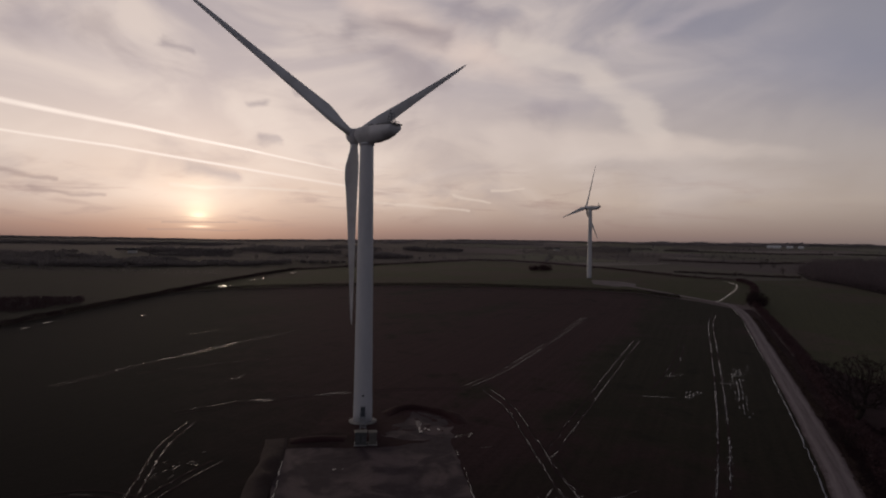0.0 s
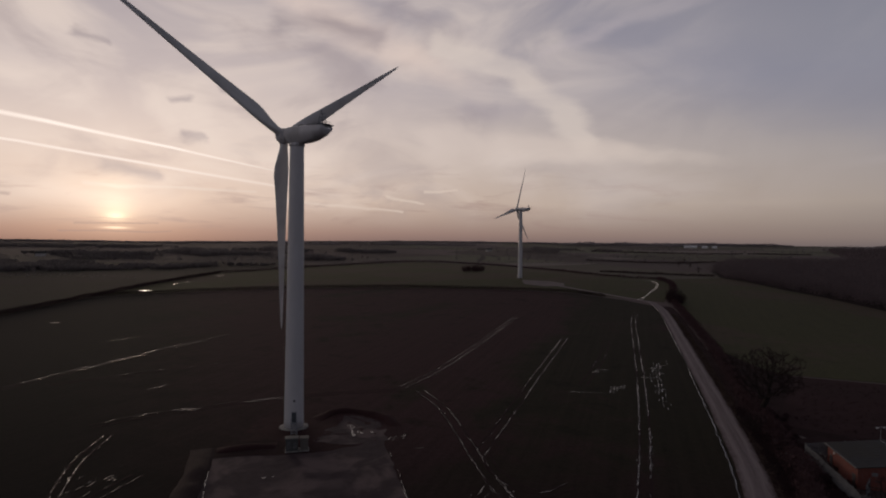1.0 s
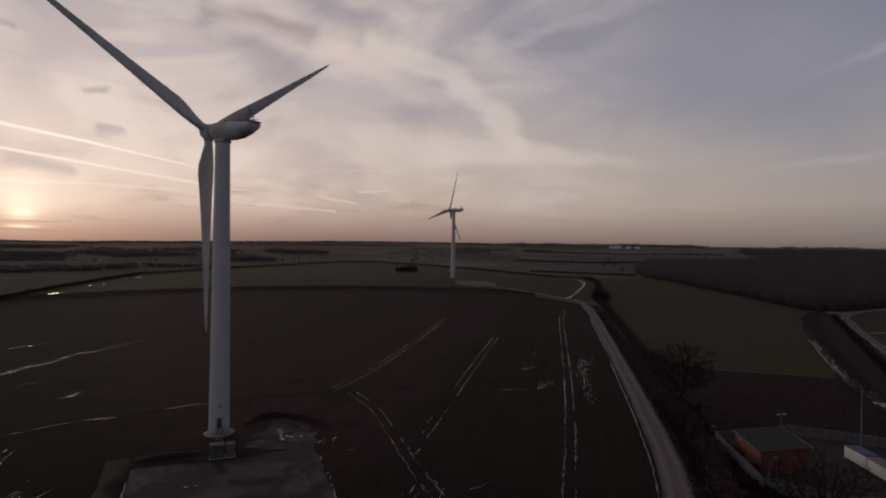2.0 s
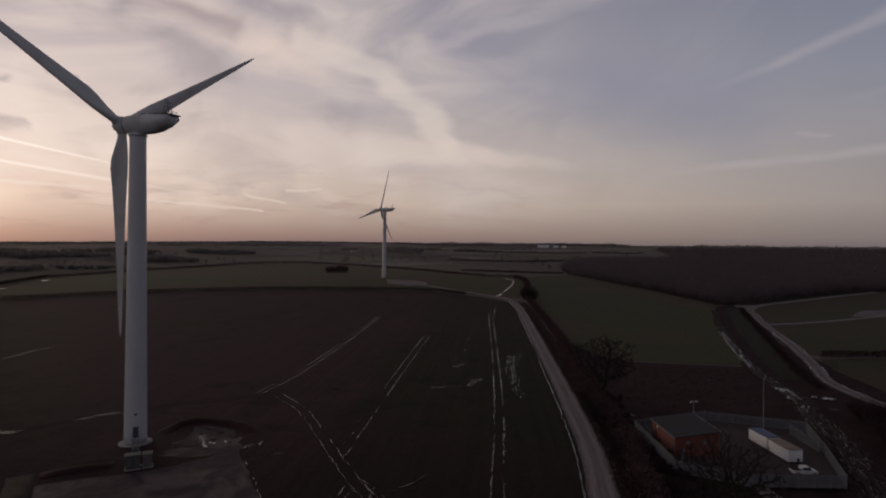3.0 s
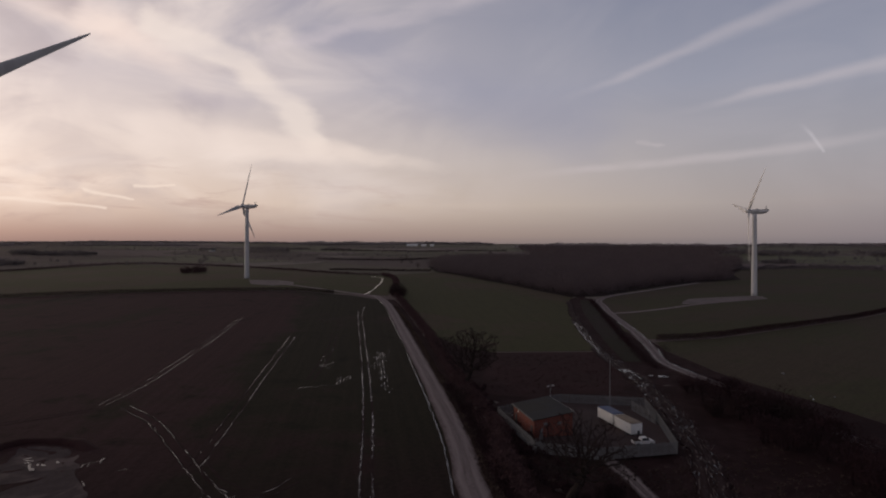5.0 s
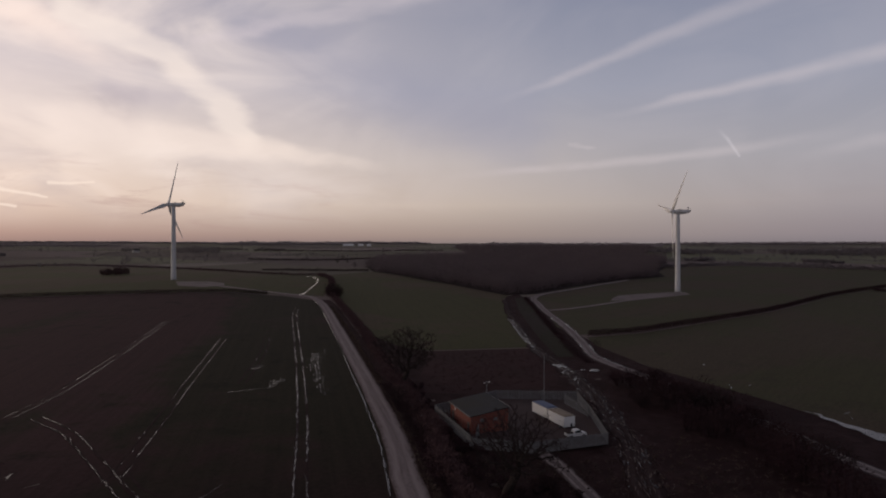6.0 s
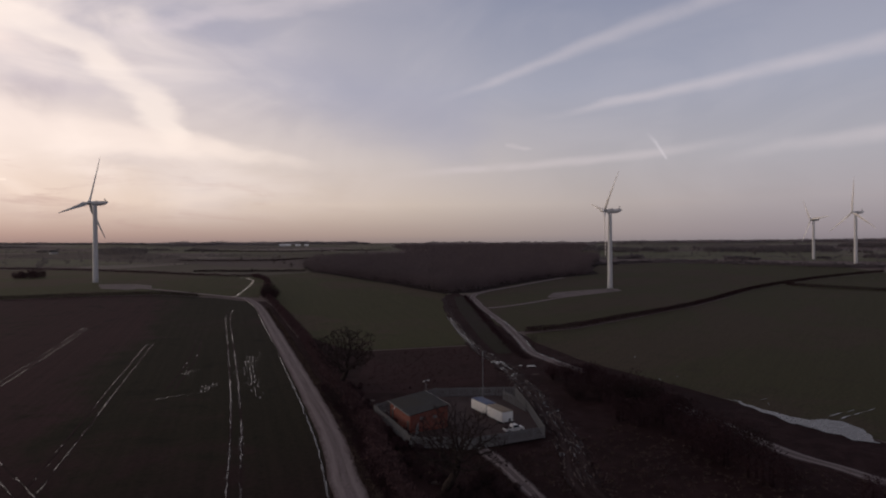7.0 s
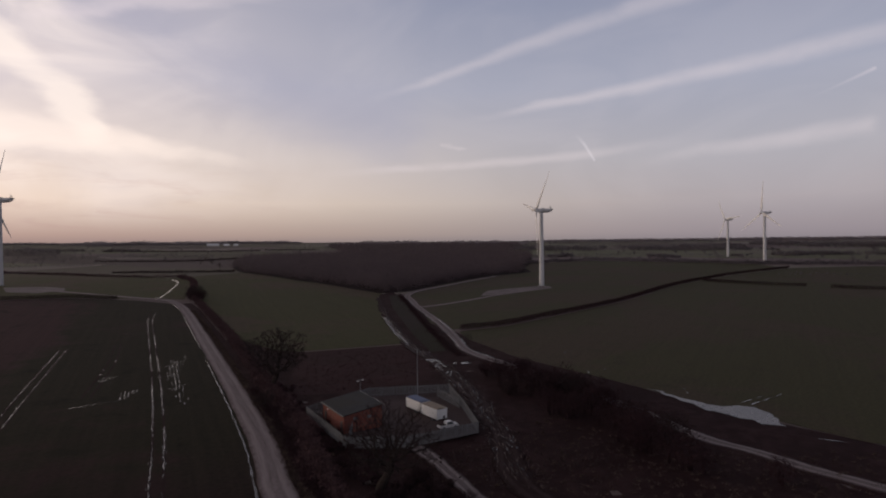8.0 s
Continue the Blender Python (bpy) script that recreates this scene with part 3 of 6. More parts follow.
def patch(name, poly, mat, lift, label, category, cell=20.0, kind="structure", relief=0.0, wave=0.2, ragged=0.0):
    """A field, pad or pool: a polygon draped over the land."""
    pts = []
    for i, p in enumerate(poly):
        a, b = Vector(p), Vector(poly[(i + 1) % len(poly)])
        n = max(1, int((b - a).length / (cell * (0.35 if ragged else 1))))
        for k in range(n):
            q = a + (b - a) * k / n
            if ragged:
                q += Vector((noise.noise((q.x * 0.3, q.y * 0.3, 3)), noise.noise((q.x * 0.3, q.y * 0.3, 9)))) * ragged
            pts.append(q)
    edges = [(i, (i + 1) % len(pts)) for i in range(len(pts))]
    nb = len(pts)
    xs, ys = [p.x for p in pts], [p.y for p in pts]
    gx = np.arange(min(xs) + cell / 2, max(xs), cell)
    gy = np.arange(min(ys) + cell / 2, max(ys), cell)
    for a in gx:
        for b in gy:
            pts.append(Vector((a + (random.random() - 0.5) * cell * 0.3, b + (random.random() - 0.5) * cell * 0.3)))
    vs, es, fs, *_ = geometry.delaunay_2d_cdt(pts, edges, [list(range(nb))], 1, 1e-4)
    zs = rise([v.x for v in vs], [v.y for v in vs])
    verts = [(v.x, v.y, z + lift + (relief * noise.noise((v.x * wave, v.y * wave, 2.0)) if relief else 0)) for v, z in zip(vs, zs)]
    ob = new(name, mesh_from(name, verts, fs, mat, relief > 0))
    if ob.data.polygons and ob.data.polygons[0].normal.z < 0:
        ob.data.flip_normals()
    return tagged(ob, label, category, kind=kind)


# fields
patch("field_plough", [(-192, 250), (-190, 308), (-185, 398), (-158, 421), (-80, 447), (8, 447), (91, 424), (138, 404), (163, 366), (171, 334), (159, 300), (124, 219.5), (85.5, 134.5), (67, 95.5), (55, 73.5), (39, 36.5), (19, -9.6), (0, -80), (-200, -80), (-230, 120)],
      M_FIELD, 0.10, "dark wet field of young crop crossed by wheel ruts", "field", 25)
patch("field_knoll", [(-185, 404), (-158, 425), (-80, 451), (8, 451), (91, 428), (138, 410), (165, 376), (178, 362), (185, 352), (200, 376), (228, 424), (256, 482), (266, 523), (234, 575), (172, 811), (69, 930), (-64, 800), (-164, 637), (-179, 504)],
      M_GRASS, 0.12, "green winter field rising to a low crest", "field", 25)
patch("field_middle", [(186, 340), (132, 208), (128, 178), (131, 168), (168, 148), (218, 208), (246, 240), (284, 280), (306, 297), (313, 336), (326, 383), (332, 429), (353, 509), (364, 570), (262, 523), (205, 372)],
      M_GRASS, 0.10, "green winter field between hedge and wood", "field", 20)
patch("field_bare", [(131, 166), (168, 146), (145, 117), (128, 104), (103, 112), (92, 122)], M_PLOUGH, 0.10, "bare brown ploughed strip beside the compound", "field", 8)
patch("field_ridge", [(205, 156), (233, 148), (263, 147), (361, 144), (499, 149), (620, 132), (727, 98), (790, 140), (810, 235), (838, 369), (711, 420), (575, 335), (432, 331), (335, 289), (300, 268), (262, 224), (215, 176)],
      M_GRASS_B, 0.10, "grey-green winter wheat field round the turbine pad", "field", 25)
patch("field_south", [(203, 150), (233, 142), (263, 141), (361, 138), (499, 143), (620, 126), (727, 92), (790, 20), (780, -300), (300, -300), (140, -60), (139, 5), (143, 18), (150, 42), (158, 62), (170, 100), (190, 136)],
      M_GRASS_B, 0.10, "wide dull-green winter wheat field", "field", 25)
patch("rough_ground", [(56, 60), (74, 84), (94, 122), (128, 104), (150, 118), (190, 160), (262, 222), (300, 268), (316, 296), (296, 290), (222, 209), (168, 146), (200, 150), (160, 105), (150, 60), (138, 20), (134, -60), (60, -60), (30, 0)][:1] +
      [(70, 88), (92, 124), (128, 106), (145, 119), (166, 148), (222, 211), (296, 292), (318, 298), (262, 224), (204, 154), (172, 104), (158, 62), (150, 42), (142, 18), (138, 0), (136, -80), (40, -80), (30, 10)],
      M_ROUGH, 0.05, "churned scrubby ground with rough dead grass", "rough ground", 4, relief=0.10, wave=0.3)

patch("rough_corner", [(87.5, 134), (123, 212), (134, 206), (131, 163), (104, 112), (92, 116), (84, 120)], M_ROUGH, 0.075, "dark rough ground under the oak beside the hedge", "rough ground", 5, relief=0.02, wave=0.3)
strip("road_verge", [(23, -11.4), (43.2, 34.6), (59.2, 71.6), (71.3, 93.5), (89.8, 132.5), (128.3, 217.5), (163.4, 298.5), (177, 334)], 6.4, M_ROUGH, 0.085, "dark rough verge between road and hedge", "verge", 0.0, 0.15)
patch("field_west", [(-200, 180), (-193, 250), (-191, 308), (-186, 400), (-180, 504), (-165, 637), (-70, 792), (-150, 900), (-420, 860), (-640, 640), (-560, 300), (-300, 100)], M_GRASS_W, 0.08, "dull brown-green field beyond the dark hedge", "field", 30)
patch("grass_strip", [(250, 234), (296, 281), (303, 279), (240, 209), (201, 167), (178, 140), (165, 127), (160, 130), (182, 157), (203, 181), (225, 206)], M_GRASS_W, 0.13, "strip of rough grass between the two tracks", "grass", 8)
# dark ground sheet following the outline of the wood
patch("wood_floor", [(362, 570), (351, 509), (330, 429), (324, 383), (312, 336), (303, 297), (330, 291), (397, 312), (454, 325), (509, 330), (574, 326), (640, 374), (758, 427), (980, 560), (860, 860), (560, 860), (430, 700)], M_WOODFLOOR, 0.2, "dark ground under the wood", "ground", 30)

# roads, pads and tracks
strip("road_farm", [(19, -9.6), (39.2, 36.4), (55.6, 73.2), (67.6, 95.2), (86, 134.2), (124.2, 219.4), (159.4, 300.3), (172.6, 336)], 5.3, M_ROAD, 0.16, "pale crushed-stone farm road beside a hedge", "road", 0.06, 0.12)
strip("road_spur", [(172, 334), (176, 356), (168, 380), (156, 420), (147, 450), (140, 470)], 5.0, M_ROAD, 0.20, "pale stone track to the turbine on the knoll", "road", 0.05, 0.1)
patch("pad_knoll", [(122, 466), (134, 446), (152, 452), (158, 470), (152, 490), (130, 504)], M_GRAVEL, 0.22, "pale stone hardstanding at the turbine foot", "pad", 8, ragged=0.8)
patch("pad_near", [(-30.5, 110.3), (-25, 111.3), (-12, 111.8), (-3, 115), (2, 119.0), (5.2, 92), (8, 60), (-21, 60), (-26.5, 90)], M_PAD, 0.16, "worn grey stone hardstanding below the turbine", "pad", 2.5, relief=0.06, wave=0.5, ragged=0.7)
patch("pad_corner", [(-12, 119), (-9, 128), (-6, 136), (-2, 134), (1.5, 130), (3, 120), (2, 116), (-6, 116)], M_PAD, 0.13, "muddy stone apron beside the turbine", "pad", 1.5, relief=0.12, wave=0.6, ragged=1.2)
strip("road_ridge", [(262, 222), (279, 220.4), (310, 222.3), (348, 226.3), (384, 226), (402, 229)], 4.4, M_LANE, 0.18, "pale stone track to the turbine beside the wood", "road", 0.05, 0.2)
strip("road_loop", [(112, -40), (114, -4), (115.4, 5), (117.4, 13), (120.2, 20), (122.6, 30), (131, 43), (135, 50), (142, 63), (148.6, 77.7), (153.5, 86), (158, 95.5), (161.5, 105), (171, 122.5), (190, 142.3), (216, 170.4), (242, 201), (266.5, 230), (287, 252), (304, 271), (333, 288), (379, 300.5), (439, 315.5), (509, 330)], 3.6, M_LANE, 0.21, "pale stone track curving from the lane along the wood", "road", 0.05, 0.3, 2.5, 6.4)
patch("pad_ridge", [(339, 232), (352, 240), (374, 250), (400, 246), (428, 240), (437, 231), (422, 220), (384, 223), (352, 226)], M_GRAVEL, 0.20, "pale stone hardstanding at the turbine foot", "pad", 8, ragged=0.8)
HAUL = [(281, 277), (244.6, 237.7), (217.6, 208.2), (196.8, 183), (179, 161.6), (163, 142), (152.6, 126.2), (145.6, 115), (136.3, 103.2), (129, 94.1), (121.9, 85.3), (108.2, 70.4), (94.9, 57.8), (82.7, 47.7), (70, 24)]
strip("track_haul", HAUL, 3.2, M_MUD, 0.26, "churned muddy haul track with standing water", "track", 0.05, 0.8, 2.0, 5.0)
strip("track_yard", [(85.6, 74), (84.6, 72.1), (82.6, 66.7), (79.4, 60.3), (75.4, 53), (70.5, 43), (64, 20)], 2.9, M_LANE, 0.30, "muddy access track to the fenced compound", "track", 0.05, 0.3, 1.5, 3.6)

patch("flood_pool", [(155, 52.5), (151.7, 43.6), (147.6, 35.6), (149, 32), (152.4, 27), (150.2, 24.2), (145.4, 20.6), (140, 18.2), (139.4, 22.4), (141.6, 28), (142.6, 34), (149.2, 42.6)], M_FLOOD, 0.17, "shallow flood water in the field corner", "water", 2.0, ragged=1.5)


# ---- turbines ----
def blade_mesh(R):
    rings = []
    stations = [(1.3, 1.75, 1.0, 14), (2.6, 1.75, 1.0, 14), (4.5, 2.5, 0.62, 13), (7.0, 3.35, 0.36, 11), (9.0, 3.5, 0.28, 9), (13, 3.0, 0.24, 6.5), (18, 2.5, 0.22, 4.5), (24, 1.95, 0.2, 3),
                (30, 1.5, 0.18, 1.5), (36, 1.1, 0.17, 0.5), (40, 0.8, 0.16, 0), (42.6, 0.5, 0.16, 0), (43.7, 0.24, 0.16, 0), (44, 0.06, 0.2, 0)]
    for r, chord, thick, twist in stations:
        r = r * R / 44 if r > 3 else r
        w = min(1.0, max(0.0, (r - 2.6) / 5.0))
        ring = []
        for k in range(16):
            a = 2 * math.pi * k / 16
            # round root, aerofoil further out: blunt leading edge at -x, fine trailing edge at +x
            cx = math.cos(a)
            px = cx * 0.5
            lead = 0.30
            py = math.sin(a) * 0.5 * thick * (1.0 if w == 0 else (1 - w) + w * (1.05 - 0.75 * (cx * 0.5 + 0.5)))
            px = px + w * (0.5 - lead) * 0.75
            x, y = px * chord, py * chord
            tw = radians(twist + 3)
            ring.append((x * math.cos(tw) - y * math.sin(tw), x * math.sin(tw) + y * math.cos(tw) + 0.0, r))
        rings.append(ring)
    return mesh_bm("blade", loft(rings), M_BLADE, True)


def ring_at(y, w, zb, zt, cut=0.45):
    """A section of the nacelle: flat sides, chamfered belly, rounded shoulders."""
    h = zt - zb
    return [(-w * 0.45, y, zb), (w * 0.45, y, zb), (w * 0.98, y, zb + h * cut), (w, y, zb + h * 0.62), (w * 0.97, y, zt - 0.35), (w * 0.86, y, zt - 0.06),
            (w * 0.5, y, zt), (-w * 0.5, y, zt), (-w * 0.86, y, zt - 0.06), (-w * 0.97, y, zt - 0.35), (-w, y, zb + h * 0.62), (-w * 0.98, y, zb + h * cut)]


def turbine(name, x, y, phase, R, label, yaw=47.6, plinth=True, detail=True):
    base = up(x, y)
    top = new(name)
    top.matrix_world = pose(base.x, base.y, base.z, 0, 0, yaw)
    tagged(top, label, "wind turbine", "wind turbines of the farm")
    key = round(R, 1)
    if key not in BLADES:
        BLADES[key] = blade_mesh(R)
    if "tower" not in SHARED:
        rows = []
        for i in range(33):
            z = 0.1 + i * (61.7 - 0.1) / 32
            r = 2.12 - 0.6 * (z / 62)
            rows.append((r, z))
        SHARED["tower"] = mesh_bm("tower", lathe(rows, 40), M_PAINT, True)
        SHARED["yaw_ring"] = mesh_bm("yaw_ring", lathe([(1.62, 61.5), (1.7, 61.55), (1.7, 61.95), (1.5, 62.1)], 32), M_PAINT, True)
        SHARED["plinth"] = mesh_bm("plinth", lathe([(3.1, -0.3), (3.1, 0.18), (2.95, 0.26), (2.3, 0.32), (2.2, 0.3)], 40), M_CONCRETE)
        body = loft([ring_at(2.9, 1.35, 62.9, 65.1), ring_at(2.4, 1.6, 62.3, 65.4), ring_at(1.2, 1.78, 61.98, 65.55), ring_at(-3.5, 1.85, 61.98, 65.5), ring_at(-6.2, 1.82, 62.3, 65.35),
                     ring_at(-8.4, 1.7, 63.0, 65.2, 0.35), ring_at(-9.4, 1.55, 63.9, 65.1, 0.3)])
        SHARED["nacelle"] = mesh_bm("nacelle", body, M_NACELLE, True)
        lip = loft([[(-1.7, -5.0, 65.32), (1.7, -5.0, 65.32), (1.7, -5.0, 65.45), (-1.7, -5.0, 65.45)], [(-1.72, -8.4, 65.1), (1.72, -8.4, 65.1), (1.72, -8.4, 65.3), (-1.72, -8.4, 65.3)],
                    [(-1.3, -10.0, 64.98), (1.3, -10.0, 64.98), (1.3, -10.0, 65.2), (-1.3, -10.0, 65.2)]])
        SHARED["roof_lip"] = mesh_bm("roof_lip", lip, M_DARKGREY)
        SHARED["hatch"] = mesh_bm("hatch", box(1.5, 1.3, 0.55, (0, -1.6, 65.4), 0.12), M_DARK)
        b = bmesh.new()
        zt = 65.25
        for sx, sy in ((-0.75, -7.4), (0.75, -7.4), (-0.75, -8.6), (0.75, -8.6)):
            tube((sx, sy, zt - 0.1), (sx * 0.45, -8.0 + (sy + 8.0) * 0.5, zt + 2.6), 0.075, 0.06, 5, b)
        for h in (0.5, 1.05, 1.6, 2.35):
            k = 1 - 0.55 * h / 2.4
            w, d = 0.75 * k, 0.6 * (1 - 0.5 * h / 2.4)
            pts = [(-w, -8 - d, zt + h), (w, -8 - d, zt + h), (w, -8 + d, zt + h), (-w, -8 + d, zt + h)]
            for i in range(4):
                tube(pts[i], pts[(i + 1) % 4], 0.055, None, 4, b)
        SHARED["mast"] = mesh_bm("mast", b, M_STEEL)
        b = tube((-0.4, -8.0, zt + 2.4), (-0.4, -8.0, zt + 3.0), 0.03, None, 5)
        box(0.5, 0.16, 0.14, (-0.35, -8.0, zt + 2.85), 0.03, b)
        SHARED["wind_sensor"] = mesh_bm("wind_sensor", b, M_DARK)
        b = tube((-1.1, -7.0, zt + 0.05), (-1.1, -9.2, zt + 0.55), 0.035, None, 4)
        tube((1.1, -7.0, zt + 0.05), (1.1, -9.2, zt + 0.55), 0.035, None, 4, b)
        tube((-1.1, -9.2, zt + 0.55), (1.1, -9.2, zt + 0.55), 0.035, None, 4, b)
        tube((-1.1, -9.2, zt + 0.55), (-1.1, -9.2, zt), 0.035, None, 4, b)
        tube((1.1, -9.2, zt + 0.55), (1.1, -9.2, zt), 0.035, None, 4, b)
        SHARED["guard_rail"] = mesh_bm("guard_rail", b, M_STEEL)
        hub = lathe([(1.25, -1.5), (1.62, -1.3), (1.72, -0.6), (1.7, 0.4), (1.5, 1.1), (1.1, 1.65), (0.55, 2.0), (0.1, 2.1)], 28)
        SHARED["hub"] = mesh_bm("hub", hub, M_NACELLE, True)
        SHARED["collar"] = mesh_bm("collar", lathe([(1.0, 1.15), (1.02, 1.2), (1.02, 1.75), (0.93, 1.8)], 24), M_PAINT, True)
    S = SHARED
    if plinth:
        child("plinth", S["plinth"], top, None, "round concrete plinth")
    tower = child("tower", S["tower"], top, None, "tapered grey-white steel tower")
    child("yaw_ring", S["yaw_ring"], tower)
    nac = child("nacelle", S["nacelle"], top, None, "faceted grey-white nacelle")
    child("roof_lip", S["roof_lip"], nac)
    child("hatch", S["hatch"], nac)
    child("mast", S["mast"], nac, None, "steel weather mast")
    child("wind_sensor", S["wind_sensor"], nac)
    child("guard_rail", S["guard_rail"], nac)
    rotor = pose(0, 4.49, 64.18, 5, 0, 0)
    hub = child("hub", S["hub"], top, rotor @ pose(0, 0, 0, -90, 0, 0))
    for k in range(3):
        spin = rotor @ pose(0, 0, 0, 0, phase + 120 * k, 0)
        b = child("blade", BLADES[key], top, spin, "long tapered grey blade")
        c = child("collar", S["collar"], b)
    return top, tower


BLADES, SHARED = {}, {}
M_DARKGREY = material("weathered_grey", (0.10, 0.10, 0.105), (0.16, 0.16, 0.165), 1.0, 0.6)
near, near_tower = turbine("wind_turbine", -17.3, 128.5, 56.0, 44.0, "grey-white turbine beside a stone pad, one blade hanging")
turbine("wind_turbine", 133.7, 525.1, 14.7, 40.5, "grey-white turbine on the grassy knoll")
turbine("wind_turbine", 437.2, 237.8, 78.0, 40.5, "grey-white turbine beside the dark wood")
turbine("wind_turbine", 1080.4, 231.5, 35.0, 41.0, "small far turbine beyond the hedges")
turbine("wind_turbine", 869.9, 141.2, 2.0, 44.0, "far turbine behind the wheat field")


# ---- winter hedges, scrub and woods ----
def twig_cloud(n, rng, size, thin=1.0):
    """n thin pointed slivers round the origin, pointing mostly up and outwards: (3n, 3) vertices."""
    a = rng.normal(size=(n, 3))
    a[:, 2] = np.abs(a[:, 2]) * 0.9 + 0.15
    a /= np.linalg.norm(a, axis=1)[:, None]
    b = np.cross(a, rng.normal(size=(n, 3)))
    b /= np.linalg.norm(b, axis=1)[:, None]
    length = size * rng.uniform(0.6, 1.5, n)[:, None]
    w = length * thin * rng.uniform(0.18, 0.42, n)[:, None]
    return np.stack([-b * w, b * w, a * length], axis=1)


def stuff_mesh(name, tris, mat):
    v = tris.reshape(-1, 3)
    me = bpy.data.meshes.new(name)
    me.vertices.add(len(v))
    me.vertices.foreach_set("co", v.astype(np.float32).ravel())
    m = len(v) // 3
    me.loops.add(3 * m)
    me.loops.foreach_set("vertex_index", np.arange(3 * m, dtype=np.int32))
    me.polygons.add(m)
    me.polygons.foreach_set("loop_start", np.arange(0, 3 * m, 3, dtype=np.int32))
    me.update()
    me.materials.append(mat)
    return me


def hedge(name, points, height, width, size, density, label, seed=1, gaps=0.0, bushy=0.5, mat=None, category="hedge", thin=1.0):
    """A hedge of bare twigs along a line, uneven in height; density: slivers for each metre of length."""
    rng = np.random.default_rng(seed)
    line = curve_through(points, 2.0)
    out = []
    for i in range(len(line) - 1):
        p, q = line[i], line[i + 1]
        if gaps and noise.noise((p.x * 0.03, p.y * 0.03, seed)) > 1 - 2 * gaps:
            continue
        lump = 1 + bushy * (noise.noise((p.x * 0.11, p.y * 0.11, seed)) + 0.7 * noise.noise((p.x * 0.4, p.y * 0.4, seed)))
        n = max(2, int(density * (q - p).length))
        s = rng.uniform(0, 1, n)
        side = sideways(line, i)
        across = rng.normal(0, width * 0.28, n) * max(0.5, lump)
        x = p.x + (q.x - p.x) * s + side.x * across
        y = p.y + (q.y - p.y) * s + side.y * across
        hgt = height * max(0.35, lump) * np.sqrt(np.maximum(0.05, 1 - (across / (width * 0.9)) ** 2))
        z = rise(x, y) + hgt * rng.uniform(0.0, 1.0, n) ** 0.8 - 0.1
        t = twig_cloud(n, rng, size, thin)
        out.append(t + np.stack([x, y, z], 1)[:, None, :])
    ob = new(name, stuff_mesh(name, np.concatenate(out), mat or M_TWIG))
    return tagged(ob, label, category, kind="stuff")


def polar(a, r):
    return (r * math.sin(radians(a)), r * math.cos(radians(a)))


def inside(poly, x, y):
    ok = np.zeros(len(x), bool)
    j = len(poly) - 1
    for i in range(len(poly)):
        (x1, y1), (x2, y2) = poly[i], poly[j]
        with np.errstate(divide="ignore", invalid="ignore"):
            ok ^= ((y1 > y) != (y2 > y)) & (x < (x2 - x1) * (y - y1) / (y2 - y1 + 1e-12) + x1)
        j = i
    return ok


def wood(name, poly, spacing, height, slivers, size, label, seed=3, mat=None, category="woodland", spread=0.42, thin=1.0, fringe=0.0, patchy=0.0):
    """Bare winter trees side by side: each a thin stem under a rounded head of fine slivers.
    fringe: share of slivers that stand as undergrowth; patchy: how far the growth breaks into clumps."""
    rng = np.random.default_rng(seed)
    xs, ys = [p[0] for p in poly], [p[1] for p in poly]
    gx, gy = np.meshgrid(np.arange(min(xs), max(xs), spacing), np.arange(min(ys), max(ys), spacing))
    x = gx.ravel() + rng.uniform(-0.85, 0.85, gx.size) * spacing
    y = gy.ravel() + rng.uniform(-0.85, 0.85, gx.size) * spacing
    keep = inside(poly, x, y)
    x, y = x[keep], y[keep]
    out = []
    for a, b in zip(x, y):
        h = height * rng.uniform(0.62, 1.15) * (1 + 0.25 * noise.noise((a * 0.03, b * 0.03, seed)))
        if patchy:
            clump = 0.5 + 0.9 * noise.noise((a * 0.075, b * 0.075, seed)) + 0.35 * noise.noise((a * 0.2, b * 0.2, seed))
            if clump < patchy * 0.6:
                continue
            h *= min(1.15, 0.3 + clump)
        z0 = float(rise(a, b))
        t = twig_cloud(slivers, rng, size, thin)
        g = rng.normal(size=(slivers, 3))
        g /= np.linalg.norm(g, axis=1)[:, None]
        g *= rng.uniform(0.5, 1.0, slivers)[:, None]
        c = np.array([a, b, z0 + h * 0.52]) + g * np.array([h * spread, h * spread, h * 0.46])
        if fringe:
            low = rng.random(slivers) < fringe
            c[low, 2] = z0 + h * rng.uniform(0.0, 0.45, low.sum())
        out.append(t + c[:, None, :])
        stem = np.array([[[a - 0.25, b, z0], [a + 0.25, b, z0], [a, b, z0 + h * 0.7]], [[a, b - 0.25, z0], [a, b + 0.25, z0], [a, b, z0 + h * 0.7]]])
        out.append(stem)
    ob = new(name, stuff_mesh(name, np.concatenate(out), mat or M_WOOD))
    return tagged(ob, label, category, kind="stuff")


hedge("hedge_road", [(40, 10), (64.5, 74), (78, 96), (96, 136), (133, 214), (170, 300), (186, 338)], 1.8, 4.0, 0.6, 190, "unkempt bare winter hedge along the farm road", 11, thin=0.4)
hedge("hedge_field", [(-185, 402), (-158, 423), (-80, 449), (8, 449), (91, 426), (138, 407), (157, 380)], 2.5, 2.6, 0.42, 120, "dark clipped hedge across the field", 12, bushy=0.15, mat=M_SCRUB, thin=0.6)
hedge("hedge_lane", [(-200, 180), (-192, 250), (-190, 308), (-185, 400), (-179, 504), (-164, 637)], 2.8, 3.0, 0.45, 110, "dark hedge along the field edge", 13, bushy=0.25, mat=M_SCRUB, thin=0.6)
